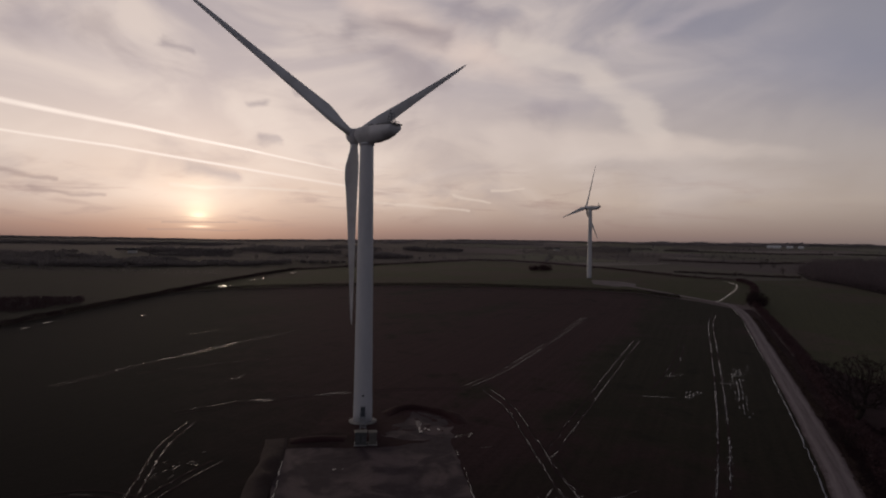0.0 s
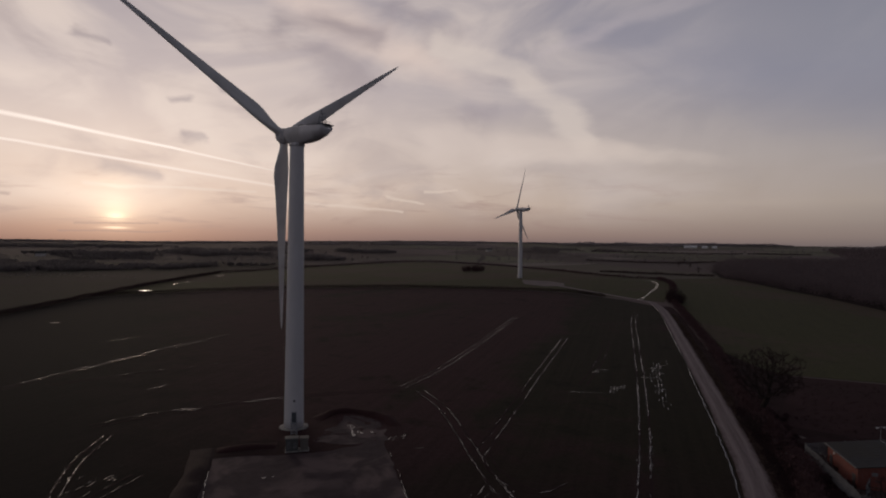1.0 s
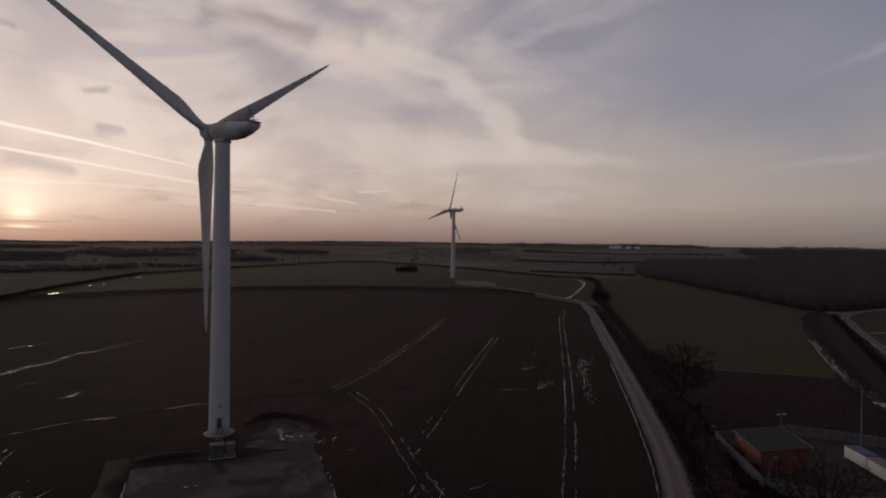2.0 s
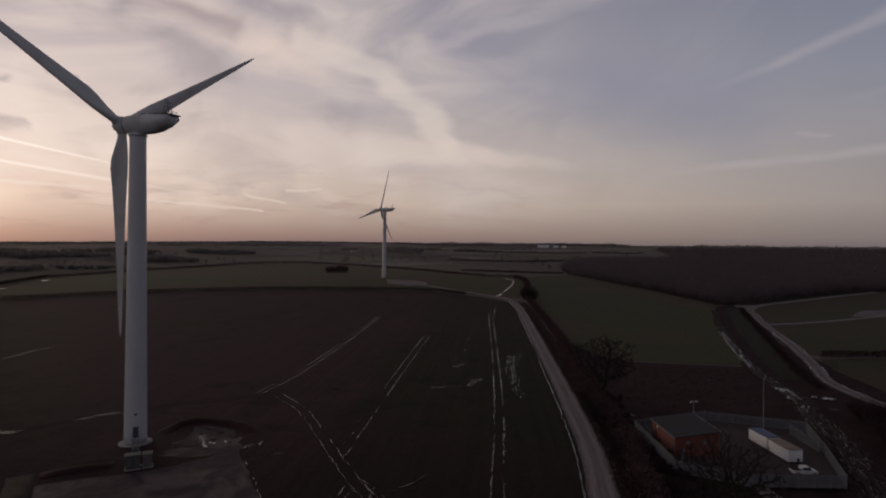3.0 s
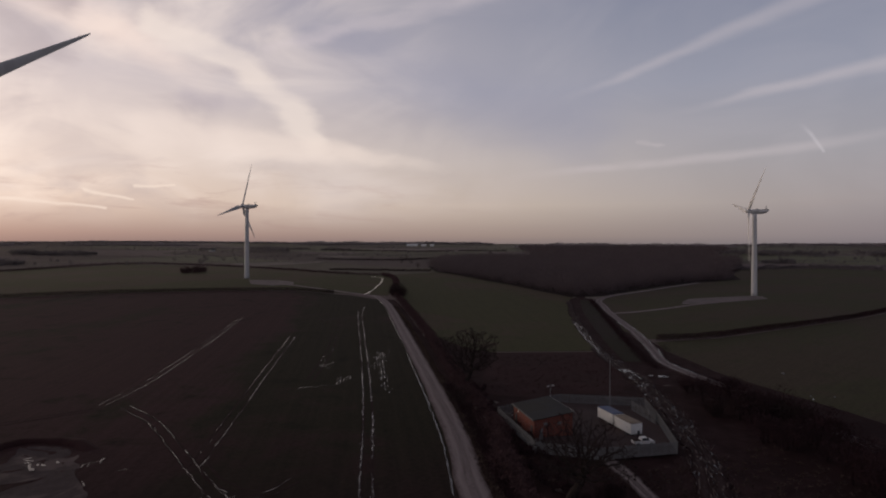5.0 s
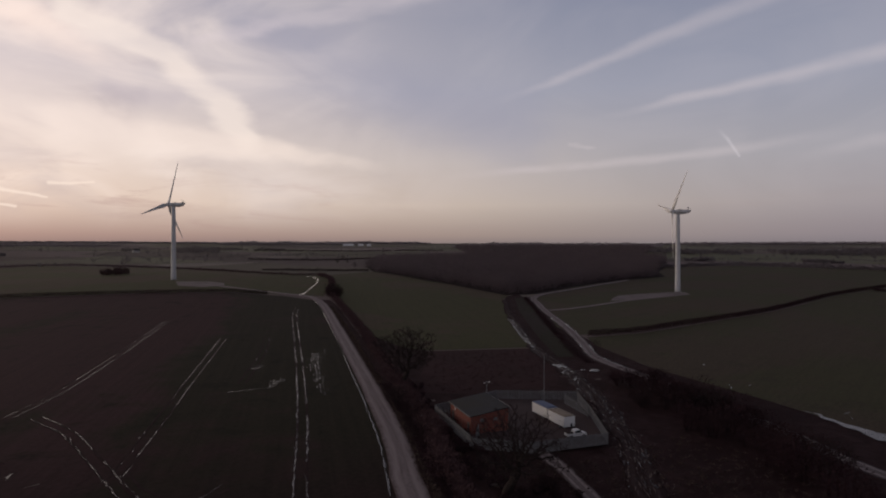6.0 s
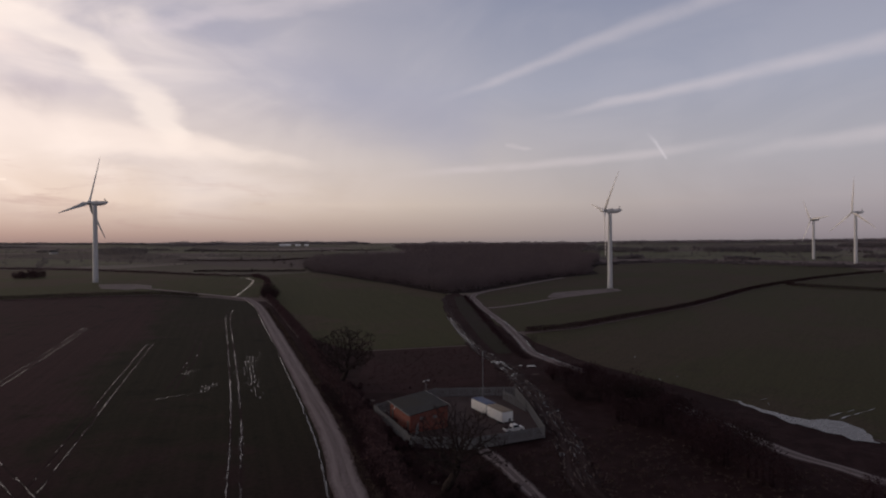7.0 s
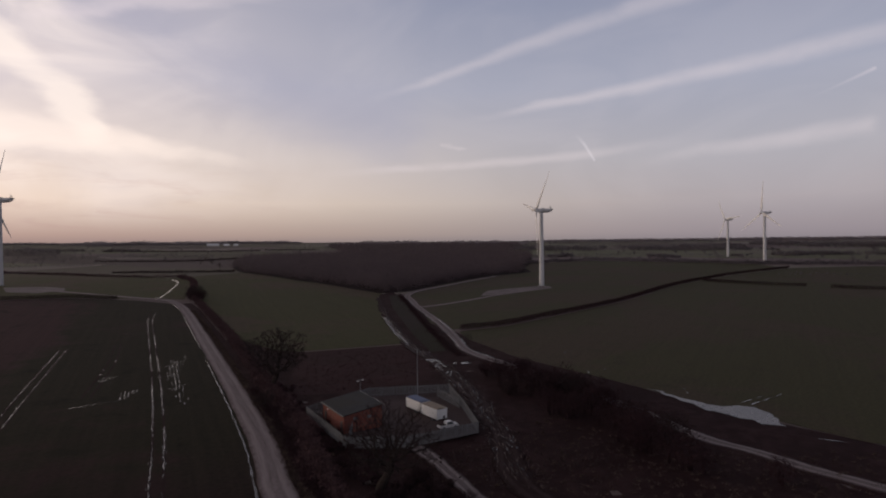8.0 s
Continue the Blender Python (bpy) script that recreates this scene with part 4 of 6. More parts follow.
hedge("hedge_ridge", [(207, 152), (233, 145), (263, 144), (361, 141), (499, 146), (620, 129), (727, 95)], 2.6, 2.6, 0.45, 120, "dark hedge between the wheat fields", 14, bushy=0.15, mat=M_SCRUB, thin=0.6)
hedge("hedge_short", [(560, 140), (537, 124), (523, 56)], 2.6, 2.8, 0.5, 90, "short dark stretch of hedge", 15, bushy=0.15, mat=M_SCRUB, thin=0.6)
hedge("hedge_short", [(520, 40), (516, 0), (512, -60)], 2.6, 2.8, 0.5, 90, "short dark stretch of hedge", 16, bushy=0.15, mat=M_SCRUB, thin=0.6)
hedge("hedge_brook", [(186, 340), (200, 372), (228, 420), (256, 478), (268, 523)], 3.5, 4.0, 0.8, 30, "straggling hedge beside the brook", 17, bushy=0.6)
hedge("hedge_track", [(160, 117), (177, 138), (199.5, 163), (238, 205.5), (272, 243), (306, 280)], 0.8, 3.4, 0.42, 80, "low scrubby hedge between the two tracks", 18, gaps=0.2, bushy=1.0, mat=M_SCRUB, thin=0.4)
hedge("hedge_far", [(650, 450), (711, 420), (834, 369), (810, 235), (780, 139), (815, 14), (830, -150)], 4.5, 6, 1.1, 34, "far hedgerow with bare trees", 19, bushy=0.8, mat=M_FARTREE)
hedge("hedge_far", [(262, 652), (300, 618), (325, 605), (366, 588)], 2.2, 2.6, 0.7, 60, "far clipped hedge between pastures", 91, bushy=0.5, mat=M_SCRUB, thin=0.6)
hedge("hedge_far", [(380, 1010), (474, 915), (560, 930), (644, 938), (760, 968)], 2.6, 3.0, 0.9, 40, "far hedge between pastures", 92, gaps=0.08, bushy=0.7, mat=M_SCRUB, thin=0.6)
hedge("hedge_far", [(600, 1560), (793, 1372), (938, 1338), (1041, 1275)], 3.2, 4.0, 1.2, 26, "far hedge between pastures", 93, gaps=0.1, bushy=0.8, mat=M_SCRUB, thin=0.6)
hedge("hedge_crest", [(-164, 637), (-64, 786), (69, 932), (172, 813), (232, 571), (268, 523)], 2.2, 3.0, 0.9, 16, "thin hedge along the crest", 20, gaps=0.12, bushy=0.6)

wood("wood_main", [(366, 568), (357, 509), (337, 429), (331, 383), (320, 336), (310, 302), (330, 297), (395, 319), (454, 332), (509, 337), (574, 334), (640, 382), (758, 436), (980, 560), (860, 860), (560, 860), (430, 700)], 7.5, 14.5, 210, 0.95, "dense leafless winter wood, dark purple-brown", 21, thin=0.6, fringe=0.4, spread=0.5)
wood("wood_back", [polar(42.4, 1150), polar(46, 1110), polar(52, 1080), polar(57.4, 1130), polar(59.4, 1700), polar(59, 2150), polar(50, 2200), polar(40.4, 2150), polar(40.8, 1700)], 15, 13.5, 44, 2.1, "deep leafless wood behind the nearer trees", 24, spread=0.55, patchy=0.35)
wood("copse_knoll", [(95, 619), (119, 623), (119, 634), (95, 631)], 3.0, 6.6, 170, 0.7, "small square clump of brown bare trees", 22, M_TWIG, spread=0.34)
wood("thorn_thicket", [(186, 344), (190, 340), (196, 346), (200, 358), (195, 362), (188, 354)], 2.2, 6.0, 300, 0.5, "dense purple-brown thorn thicket at the junction", 25, M_SCRUB, "thicket", 0.5, 0.3)
wood("copse_west", [(-213, 290), (-209, 336), (-226, 360), (-262, 345), (-280, 296)], 3.2, 2.2, 70, 0.6, "low brown thicket beyond the hedge", 23, M_TWIG, thin=0.4, spread=1.1)


# ---- distance: woods and hedgerows of the far land ----
def far_land():
    rng = np.random.default_rng(5)
    out = []
    # hedgerows with trees, lying mostly across the view
    for i in range(260):
        a, r = rng.uniform(-50, 105), 650 + 2300 * rng.uniform(0, 1) ** 1.1
        if 30 < a < 62 and r < 1150 or 62 <= a < 92 and r < 820 or -15 < a < 30 and r < 930:
            continue
        length = rng.uniform(120, 420)
        c = Vector(polar(a, r))
        turn = radians(a) + rng.normal(0, 0.35) if rng.random() < 0.8 else radians(a + 90) + rng.normal(0, 0.3)
        d = Vector((math.cos(turn), -math.sin(turn)))
        n = int(length / 0.9)
        s = rng.uniform(-0.5, 0.5, n) * length
        x, y = c.x + d.x * s + rng.normal(0, 1.2, n), c.y + d.y * s + rng.normal(0, 1.2, n)
        tall = rng.uniform(1.6, 3.4)
        lumps = np.array([max(0.4, 1 + 1.2 * noise.noise((px * 0.02, py * 0.02, i))) for px, py in zip(x, y)])
        z = rise(x, y) + rng.uniform(0.0, 1.0, n) * tall * lumps
        out.append(twig_cloud(n, rng, 0.9 + r / 1800) + np.stack([x, y, z], 1)[:, None, :])
        # single trees in the row
        for k in range(rng.integers(0, 5)):
            q = c + d * rng.uniform(-0.5, 0.5) * length
            h = rng.uniform(7, 13)
            m = 90
            g = rng.normal(size=(m, 3))
            g /= np.linalg.norm(g, axis=1)[:, None]
            g *= rng.uniform(0.3, 1.0, m)[:, None]
            o = np.array([q.x, q.y, float(rise(q.x, q.y)) + h * 0.55]) + g * np.array([h * 0.4, h * 0.4, h * 0.45])
            out.append(twig_cloud(m, rng, 1.1) + o[:, None, :])
    # trees standing alone in the far fields
    for k in range(80):
        a, r = rng.uniform(-45, 100), rng.uniform(880, 2000)
        if 29 < a < 63 and r < 1200:
            continue
        x, y = polar(a, r)
        h = rng.uniform(5, 12)
        m = 90
        g = rng.normal(size=(m, 3))
        g /= np.linalg.norm(g, axis=1)[:, None]
        g *= rng.uniform(0.3, 1.0, m)[:, None]
        o = np.array([x, y, float(rise(x, y)) + h * 0.52]) + g * np.array([h * 0.45, h * 0.45, h * 0.45])
        out.append(twig_cloud(m, rng, 1.2) + o[:, None, :])
    ob = new("far_hedgerows", stuff_mesh("far_hedgerows", np.concatenate(out), M_FARTREE))
    tagged(ob, "far hedgerows with scattered bare trees", "hedgerow", kind="stuff")
    # woods: belts seen edge on
    out, close = [], []
    belts = [(-44, -24, 800, 170, 6), (-30, -10, 1250, 120, 9), (-17, -3, 1000, 90, 10), (-9, 2, 1350, 120, 10), (-45, -18, 1900, 200, 7), (-12, 10, 2300, 160, 7), (14.5, 18, 1500, 120, 16),
             (18, 31, 2700, 220, 12), (28, 38, 2900, 120, 11), (40, 60, 2300, 260, 13), (56, 82, 1500, 200, 10), (74, 112, 1800, 260, 9), (58, 98, 2700, 200, 9), (-50, -20, 2900, 200, 5), (62, 74, 1080, 60, 7), (78, 100, 1180, 90, 7),
             (-2, 20, 2950, 150, 6), (-22, 0, 2900, 160, 5), (-46, -20, 1050, 260, 4), (-34, -9, 800, 110, 4), (-20, -6, 1500, 200, 8), (10, 24, 1750, 120, 7)]
    for i, (a1, a2, r0, deep, h0) in enumerate(belts):
        span = radians(a2 - a1) * r0
        n = int(span * deep / (60 if r0 < 1400 else 150))
        aa = rng.uniform(a1, a2, n)
        edge = np.array([noise.noise((a * 0.5, i, 0.5)) for a in aa])
        rr = r0 + deep * (rng.uniform(-0.5, 0.5, n)) + edge * deep * 0.5
        for a, r in zip(aa, rr):
            x, y = polar(a, r)
            if noise.noise((x * 0.006, y * 0.006, 4.0)) < -0.08 and r0 < 2600:
                continue
            end = min(1.0, 0.35 + 4.0 * min(a - a1, a2 - a) / (a2 - a1))
            h = h0 * rng.uniform(0.65, 1.15) * end * (1 + 0.45 * noise.noise((x * 0.012, y * 0.012, 8.0)))
            m = 40
            g = rng.normal(size=(m, 3))
            g /= np.linalg.norm(g, axis=1)[:, None]
            o = np.array([x, y, float(rise(x, y)) + h * 0.5]) + g * np.array([h * 0.45, h * 0.45, h * 0.45])
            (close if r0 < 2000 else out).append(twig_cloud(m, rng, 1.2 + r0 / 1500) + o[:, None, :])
    ob = new("middle_woods", stuff_mesh("middle_woods", np.concatenate(close), M_FARTREE))
    tagged(ob, "dark belts of bare woodland beyond the fields", "woodland", kind="stuff")
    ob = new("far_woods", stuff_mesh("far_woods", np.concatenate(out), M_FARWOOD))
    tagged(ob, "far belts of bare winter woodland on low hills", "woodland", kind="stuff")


far_land()


def barn(x, y, length, width, h, yaw, label):
    top = new("barn")
    top.matrix_world = Matrix.Translation(up(x, y)) @ pose(0, 0, 0, 0, 0, yaw)
    tagged(top, label, "barn", "far farm sheds")
    part("wall", box(length, width, h, (0, 0, -1), 0.1), M_SHEET, top)
    hw, hl = width / 2 + 0.5, length / 2 + 0.5
    for s in (-1, 1):
        part("roof", loft([[(-hl, s * hw, h - 1.2), (-hl, 0, h + 1.6), (-hl, 0, h + 1.8), (-hl, s * hw, h - 1.0)], [(hl, s * hw, h - 1.2), (hl, 0, h + 1.6), (hl, 0, h + 1.8), (hl, s * hw, h - 1.0)]]), M_SHEET, top, "pale sheet roof")


M_SHEET = material("pale_sheet_metal", (0.62, 0.62, 0.64), (0.75, 0.75, 0.76), 0.1, 0.35, 0.0, 1.0)
barn(1180, 2055, 44, 18, 7, -30, "long pale farm shed far off")
barn(1222, 2030, 20, 18, 6, -30, "short pale farm shed far off")
barn(1250, 2012, 16, 16, 6, -30, "short pale farm shed far off")


def house(x, y, yaw, label):
    top = new("farmhouse")
    top.matrix_world = Matrix.Translation(up(x, y)) @ pose(0, 0, 0, 0, 0, yaw)
    tagged(top, label, "house", "far farmhouses")
    part("wall", box(14, 8, 5.5, (0, 0, -0.5), 0.05), M_RENDER, top, "pale rendered wall")
    for s in (-1, 1):
        part("roof", loft([[(-7.4, s * 4.5, 4.7), (-7.4, 0, 8.2), (-7.4, 0, 8.4), (-7.4, s * 4.5, 4.9)], [(7.4, s * 4.5, 4.7), (7.4, 0, 8.2), (7.4, 0, 8.4), (7.4, s * 4.5, 4.9)]]), M_ROOF, top, "dark slate roof")
    part("chimney", box(0.9, 0.9, 2.2, (5.5, 0, 7.4), 0.05), M_RENDER, top)


M_RENDER = material("pale_render", (0.45, 0.43, 0.40), (0.58, 0.55, 0.52), 0.4, 0.9)
M_ROOF = material("dark_roofing", (0.026, 0.027, 0.031), (0.038, 0.039, 0.044), 0.6, 0.8, 0.01, 6.0, (0.034, 0.033, 0.032), spec=0.2)
house(300, 1520, 20, "pale farmhouse among far hedges")
house(-560, 1040, 10, "pale farmhouse beyond the thicket")
house(-330, 1180, -15, "pale farmhouse beside a tree belt")


# ---- water lying in ruts and hollows ----
def pools(name, spots, label, lift=0.17, category="puddle", wild=0.6, seed=1, mat=None):
    """Thin pools with ragged rims; spots: (x, y, length, width, heading in degrees)."""
    verts, faces = [], []
    for i, (x, y, l, w, a) in enumerate(spots):
        n = 8 if l < 3 else 14
        c, s = math.cos(radians(a)), math.sin(radians(a))
        first = len(verts)
        for k in range(n):
            g = 2 * math.pi * k / n
            e = 1 + wild * 2 * noise.noise((math.cos(g) * 1.7 + i * 3.1, math.sin(g) * 1.7, seed + x))
            px, py = math.cos(g) * l / 2 * e, math.sin(g) * w / 2 * e
            q = (x + px * c - py * s, y + px * s + py * c)
            verts.append((*q, float(rise(*q)) + lift))
        faces.append(tuple(range(first, first + n)))
    ob = new(name, mesh_from(name, verts, faces, mat or M_WATER))
    return tagged(ob, label, category, kind="stuff")


def rubble(name, x, y, w, d, n, label, seed, mat):
    rng = np.random.default_rng(seed)
    bm = bmesh.new()
    for i in range(n):
        s = rng.uniform(0.15, 0.5)
        m = Matrix.Translation(up(x + rng.normal(0, w / 3), y + rng.normal(0, d / 3), 0.45 + s * 0.3)) @ Euler(rng.uniform(0, 6, 3)).to_matrix().to_4x4() @ Matrix.Diagonal((s * rng.uniform(0.6, 1.6), s, s * 0.6, 1))
        bmesh.ops.create_icosphere(bm, subdivisions=1, radius=0.5, matrix=m)
    ob = new(name, mesh_bm(name, bm, mat))
    tagged(ob, label, "rubble", kind="stuff")


def along(points, step, seed, offsets, keep, width, length, wander=0.12, clump=0.07):
    """Spots of water along wheel tracks: thin, broken, at the given distances to the side."""
    rng = np.random.default_rng(seed)
    line = curve_through(points, step)
    spots = []
    for i in range(len(line) - 1):
        d = line[i + 1] - line[i]
        side = sideways(line, i)
        for k, off in enumerate(offsets):
            wet = 0.45 + 1.4 * noise.noise((line[i].x * clump, line[i].y * clump, seed + k * 5.0))
            if rng.random() > keep * 2 * wet:
                continue
            p = line[i] + side * (off + rng.normal(0, wander)) + d * rng.uniform(0, 1)
            spots.append((p.x, p.y, length * rng.uniform(0.4, 1.8), width * rng.uniform(0.5, 1.6), math.degrees(math.atan2(d.y, d.x)) + rng.normal(0, 3)))
    return spots


def ruts(points, gauge, label, seed, keep=0.5, width=0.34, length=3.0, mud=0.55):
    """A pair of wheel ruts pressed into the field, with water standing in them."""
    for s in (-1, 1):
        line = curve_through(points, 6.0)
        shifted = [p + sideways(line, i) * s * gauge / 2 for i, p in enumerate(line)]
        strip("wheel_rut", shifted, mud, M_RUT, 0.13, "dark wheel rut pressed into the wet field", "rut", 0.0, 0.35, 5.0)
    g = gauge / 2
    spots = along(points, 0.9, seed, (-g, g), keep * 0.95, width * 0.66, 1.6, 0.07, 0.06) + along(points, 1.6, seed + 50, (-g - 0.32, -g + 0.3, g - 0.3, g + 0.32), keep * 0.2, width * 0.45, 1.1, 0.1, 0.06)
    pools("rut_water", spots, label, 0.17, "puddle", mat=M_FILM)


M_RUT = material("rutted_mud", (0.0185, 0.0098, 0.0108), (0.034, 0.0200, 0.0212), 0.3, 0.9, 0.05, 3.0, spec=0.05)
ruts([(146, 309), (131.6, 281.5), (104.2, 219.8), (82.2, 170.2), (70.2, 143.7), (59.3, 120), (49.6, 100), (42.3, 85), (31, 60)], 2.1, "water standing in long wheel ruts", 31, 1.15, 0.22)
ruts([(8, 161), (18, 177.5), (27.6, 197), (42, 228), (66, 281), (73, 296)], 2.0, "water standing in wheel ruts", 32, 0.62, 0.2)
ruts([(20, 108), (39, 149), (58, 190), (80, 236)], 2.2, "water standing in wheel ruts", 33, 0.55, 0.2)
ruts([(13, 156), (17, 140), (19, 116), (21, 92), (26, 70)], 2.2, "water standing in wheel ruts", 34, 0.55, 0.2)
ruts([(-104, 154), (-95, 179), (-78, 221), (-62, 253)], 2.0, "water standing in wheel ruts", 35, 0.65, 0.2)
ruts([(-61, 132), (-50.2, 140.5), (-44.5, 142.5), (-32, 149.5), (-10, 156), (8, 158)], 2.2, "water in a curving wheel rut", 36, 0.14, 0.18)
ruts([(-54.6, 126), (-53.4, 111), (-50.2, 98), (-47.8, 89), (-44.5, 76)], 1.6, "water in parallel wheel ruts", 37, 0.5, 0.18)
ruts([(-40.2, 104), (-42.6, 97), (-44.4, 89), (-45, 78)], 2.0, "water in a turning wheel rut", 46, 0.3, 0.16)
ruts([(-62, 88), (-57, 90), (-52.5, 90), (-47.5, 88.5)], 1.8, "water in a turning wheel rut", 40, 0.14, 0.16)
ruts([(21.5, 112), (21.6, 101), (24, 93.5), (28, 90), (33, 93)], 2.0, "water in a turning wheel rut", 47, 0.3, 0.16)
ruts([(60, 160), (80, 196), (97, 232)], 2.0, "water in a faint wheel rut", 38, 0.06, 0.2)
ruts([(-90, 170), (-62, 190), (-40, 204)], 2.0, "water in a faint wheel rut", 39, 0.06, 0.2)


def sodden(x, y, across, deep, n, seed, headings=(65,), length=2.2, width=0.19):
    """A wet spot in the crop: thin streaks of water lying in neighbouring drill rows."""
    rng = np.random.default_rng(seed)
    out = []
    for _ in range(n):
        a, u, v = rng.choice(headings), rng.normal(0, deep), rng.normal(0, across * 1.15)
        c, s = math.cos(radians(headings[0])), math.sin(radians(headings[0]))
        v = round(v / 0.9) * 0.9
        out.append((x + c * u - s * v, y + s * u + c * v, length * rng.uniform(0.4, 1.7), width * rng.uniform(0.5, 1.5), a + rng.normal(0, 2)))
    return out


WET = ([(54 + 0.9 * k, 152.5 - 0.1 * k + 0.4 * math.sin(k * 2.1), 1.1 - 0.06 * k, 0.42 - 0.02 * k, 8 * math.sin(k)) for k in range(10)] +
       sodden(67, 154.5, 0.8, 4.0, 22, 1, (65, 65, 0)) + sodden(70.5, 177, 1.2, 3.0, 12, 2, (65, 0)) + sodden(96, 185, 0.9, 3.5, 14, 3) + sodden(92.5, 179, 1.2, 3.0, 16, 4, (65, 0)) +
       sodden(87.5, 170, 1.3, 4.0, 26, 5, (65, 65, 0)) + sodden(82, 158, 0.7, 4.5, 20, 6) + sodden(79, 152, 0.8, 1.8, 9, 7, (65, 0)) + sodden(75.5, 143, 0.7, 4.5, 12, 8) +
       sodden(-44, 143.5, 0.5, 1.6, 8, 9, (10,)) + sodden(-58, 168, 0.5, 2.4, 6, 10, (60,)) + sodden(-28.5, 150.5, 0.5, 2.6, 9, 11, (20,)) + sodden(-102, 243, 0.8, 4.0, 6, 12, (45,), 1.8, 0.3) +
       sodden(5.2, 119.4, 0.5, 0.9, 8, 13, (40, 75), 1.3, 0.16) + sodden(9, 113, 0.3, 0.9, 3, 16, (10,), 1.0, 0.12) + sodden(-46, 101, 1.2, 4.5, 14, 14, (78, 70), 1.5, 0.13) + sodden(20, 88, 2.0, 4.0, 14, 15, (100, 60), 1.5, 0.16))
pools("field_puddles", WET, "scattered puddles in the sodden field", 0.17, mat=M_FILM)
pools("pad_puddles", [(-5.2, 127.6, 1.5, 0.5, 15), (-4.6, 126.4, 1.2, 0.4, -20), (-4.7, 125.2, 1.1, 0.5, 30), (-4.4, 124.0, 0.5, 1.5, 20), (-4.5, 122.6, 0.55, 1.8, 8), (-4.0, 121.0, 0.9, 1.7, 0),
                      (-3.2, 123.0, 0.4, 1.5, 5), (-2.3, 122.3, 0.6, 1.3, 20), (-0.3, 122.7, 0.45, 1.3, 10), (-18.5, 100.2, 1.1, 0.5, 10), (-17.0, 100.6, 0.5, 0.3, 0)],
      "narrow puddles on the muddy apron beside the turbine", 0.36)
pools("hedge_puddles", [(-178, 246, 5, 1.3, 70), (-150, 290, 3.5, 0.8, 30), (-168, 444, 9, 4, 30), (-166, 503, 8, 4, 60), (-160, 515, 6, 3, 60), (-153, 592, 9, 5, 60), (-180, 262, 5, 1.6, 70)], "pools along the far hedge", 0.2)
pools("gutter_water", along([(55.2, 73.4), (67.2, 95.4), (85.7, 134.4), (124.2, 219.4), (159.4, 300.3), (172, 334)], 1.5, 41, (2.98,), 0.9, 0.19, 2.2, 0.08, 0.03), "water in the gutter of the farm road", 0.2)
pools("pad_gutter", along([(-29, 111), (-27.8, 100), (-26, 90), (-22, 62)], 1.0, 42, (0.0,), 0.95, 0.17, 1.8) + along([(3.2, 112), (5.4, 92), (8, 62)], 1.0, 43, (0.0,), 0.8, 0.16, 1.6), "water along the rim of the hardstanding", 0.24)
pools("haul_pools", along(HAUL[2:6], 0.8, 44, (-2.1, -1.7, -1.3, -0.9, -0.5, -0.1, 0.4), 0.32, 0.11, 2.4, 0.15, 0.05) +
      along(HAUL[5:14], 0.6, 45, (-2.6, -2.0, -1.4, -0.8, -0.2, 0.4, 1.0, 1.6, 2.2), 0.18, 0.08, 1.3, 0.3, 0.12), "thin streaks of water in the churned haul track", 0.42, mat=M_FILM)
pools("haul_slurry", along(HAUL[1:8], 0.7, 49, (1.4, 0.9, 0.4, -0.1, -0.6), 0.16, 0.12, 2.4, 0.2, 0.08) + along(HAUL[6:14], 0.45, 50, (-2.4, -1.8, -1.2, -0.7, -0.2, 0.3, 0.8, 1.3, 1.9), 0.24, 0.12, 1.3, 0.35, 0.12), "pale drying slurry streaked along the haul track", 0.40, "mud", mat=M_SLURRY)
pools("haul_pools", along(HAUL[2:6], 0.9, 48, (-2.0, -1.5, -0.8), 0.42, 0.12, 2.4, 0.15, 0.05), "bright streaks of water in the churned haul track", 0.44)
pools("haul_pools", sodden(147.5, 118.5, 0.7, 2.0, 9, 21, (55,), 2.6, 0.5) + sodden(143.5, 112.5, 0.8, 1.5, 8, 22, (55,), 2.0, 0.45) + sodden(151.5, 109, 1.0, 1.6, 6, 23, (-20,), 2.6, 0.6) + sodden(137, 104, 0.8, 1.2, 6, 24, (50,), 1.4, 0.3),
      "muddy pools in the churned haul track", 0.43)
pools("ridge_pools", along([(161.5, 105), (171, 122.5), (190, 142.3), (216, 170.4), (240, 199)], 0.9, 46, (-1.9, -1.3, 1.2, 1.8), 0.34, 0.26, 1.8, 0.25, 0.05), "water along the stone track", 0.3, mat=M_FILM)
pools("wheat_puddles", [(156, 26.5, 6, 0.4, -15), (161.5, 25, 5, 0.3, -15), (167, 23.4, 4, 0.22, -15), (157, 28.5, 5, 0.3, -18), (163, 26.6, 3, 0.2, -18), (135.6, 10.4, 0.35, 5, 10), (188, 92, 1.8, 0.5, 0), (166, 74, 1.6, 0.3, 0), (170, 70, 1.2, 0.3, 0), (160, 44, 2, 0.3, -20), (156, 42, 1.4, 0.3, 30), (163, 72, 1.6, 0.3, 20)], "puddles at the edge of the wheat", 0.2)
pools("brook", along([(253, 524), (252.2, 516), (249.8, 498.8), (244, 478), (225, 442), (206, 412), (188, 384), (178.4, 370)], 1.2, 47, (0.0, 0.5), 0.6, 0.42, 3.0, 0.4, 0.08), "bright flooded brook winding beside the track", 0.3, "water")
pools("brook_pools", [(178, 370, 5, 1.0, 10), (175, 366, 3, 0.8, 0), (247, 490, 5, 1.6, 70), (251, 512, 5, 1.4, 80), (240, 468, 4, 1.2, 60)], "pools of the flooded brook", 0.32)
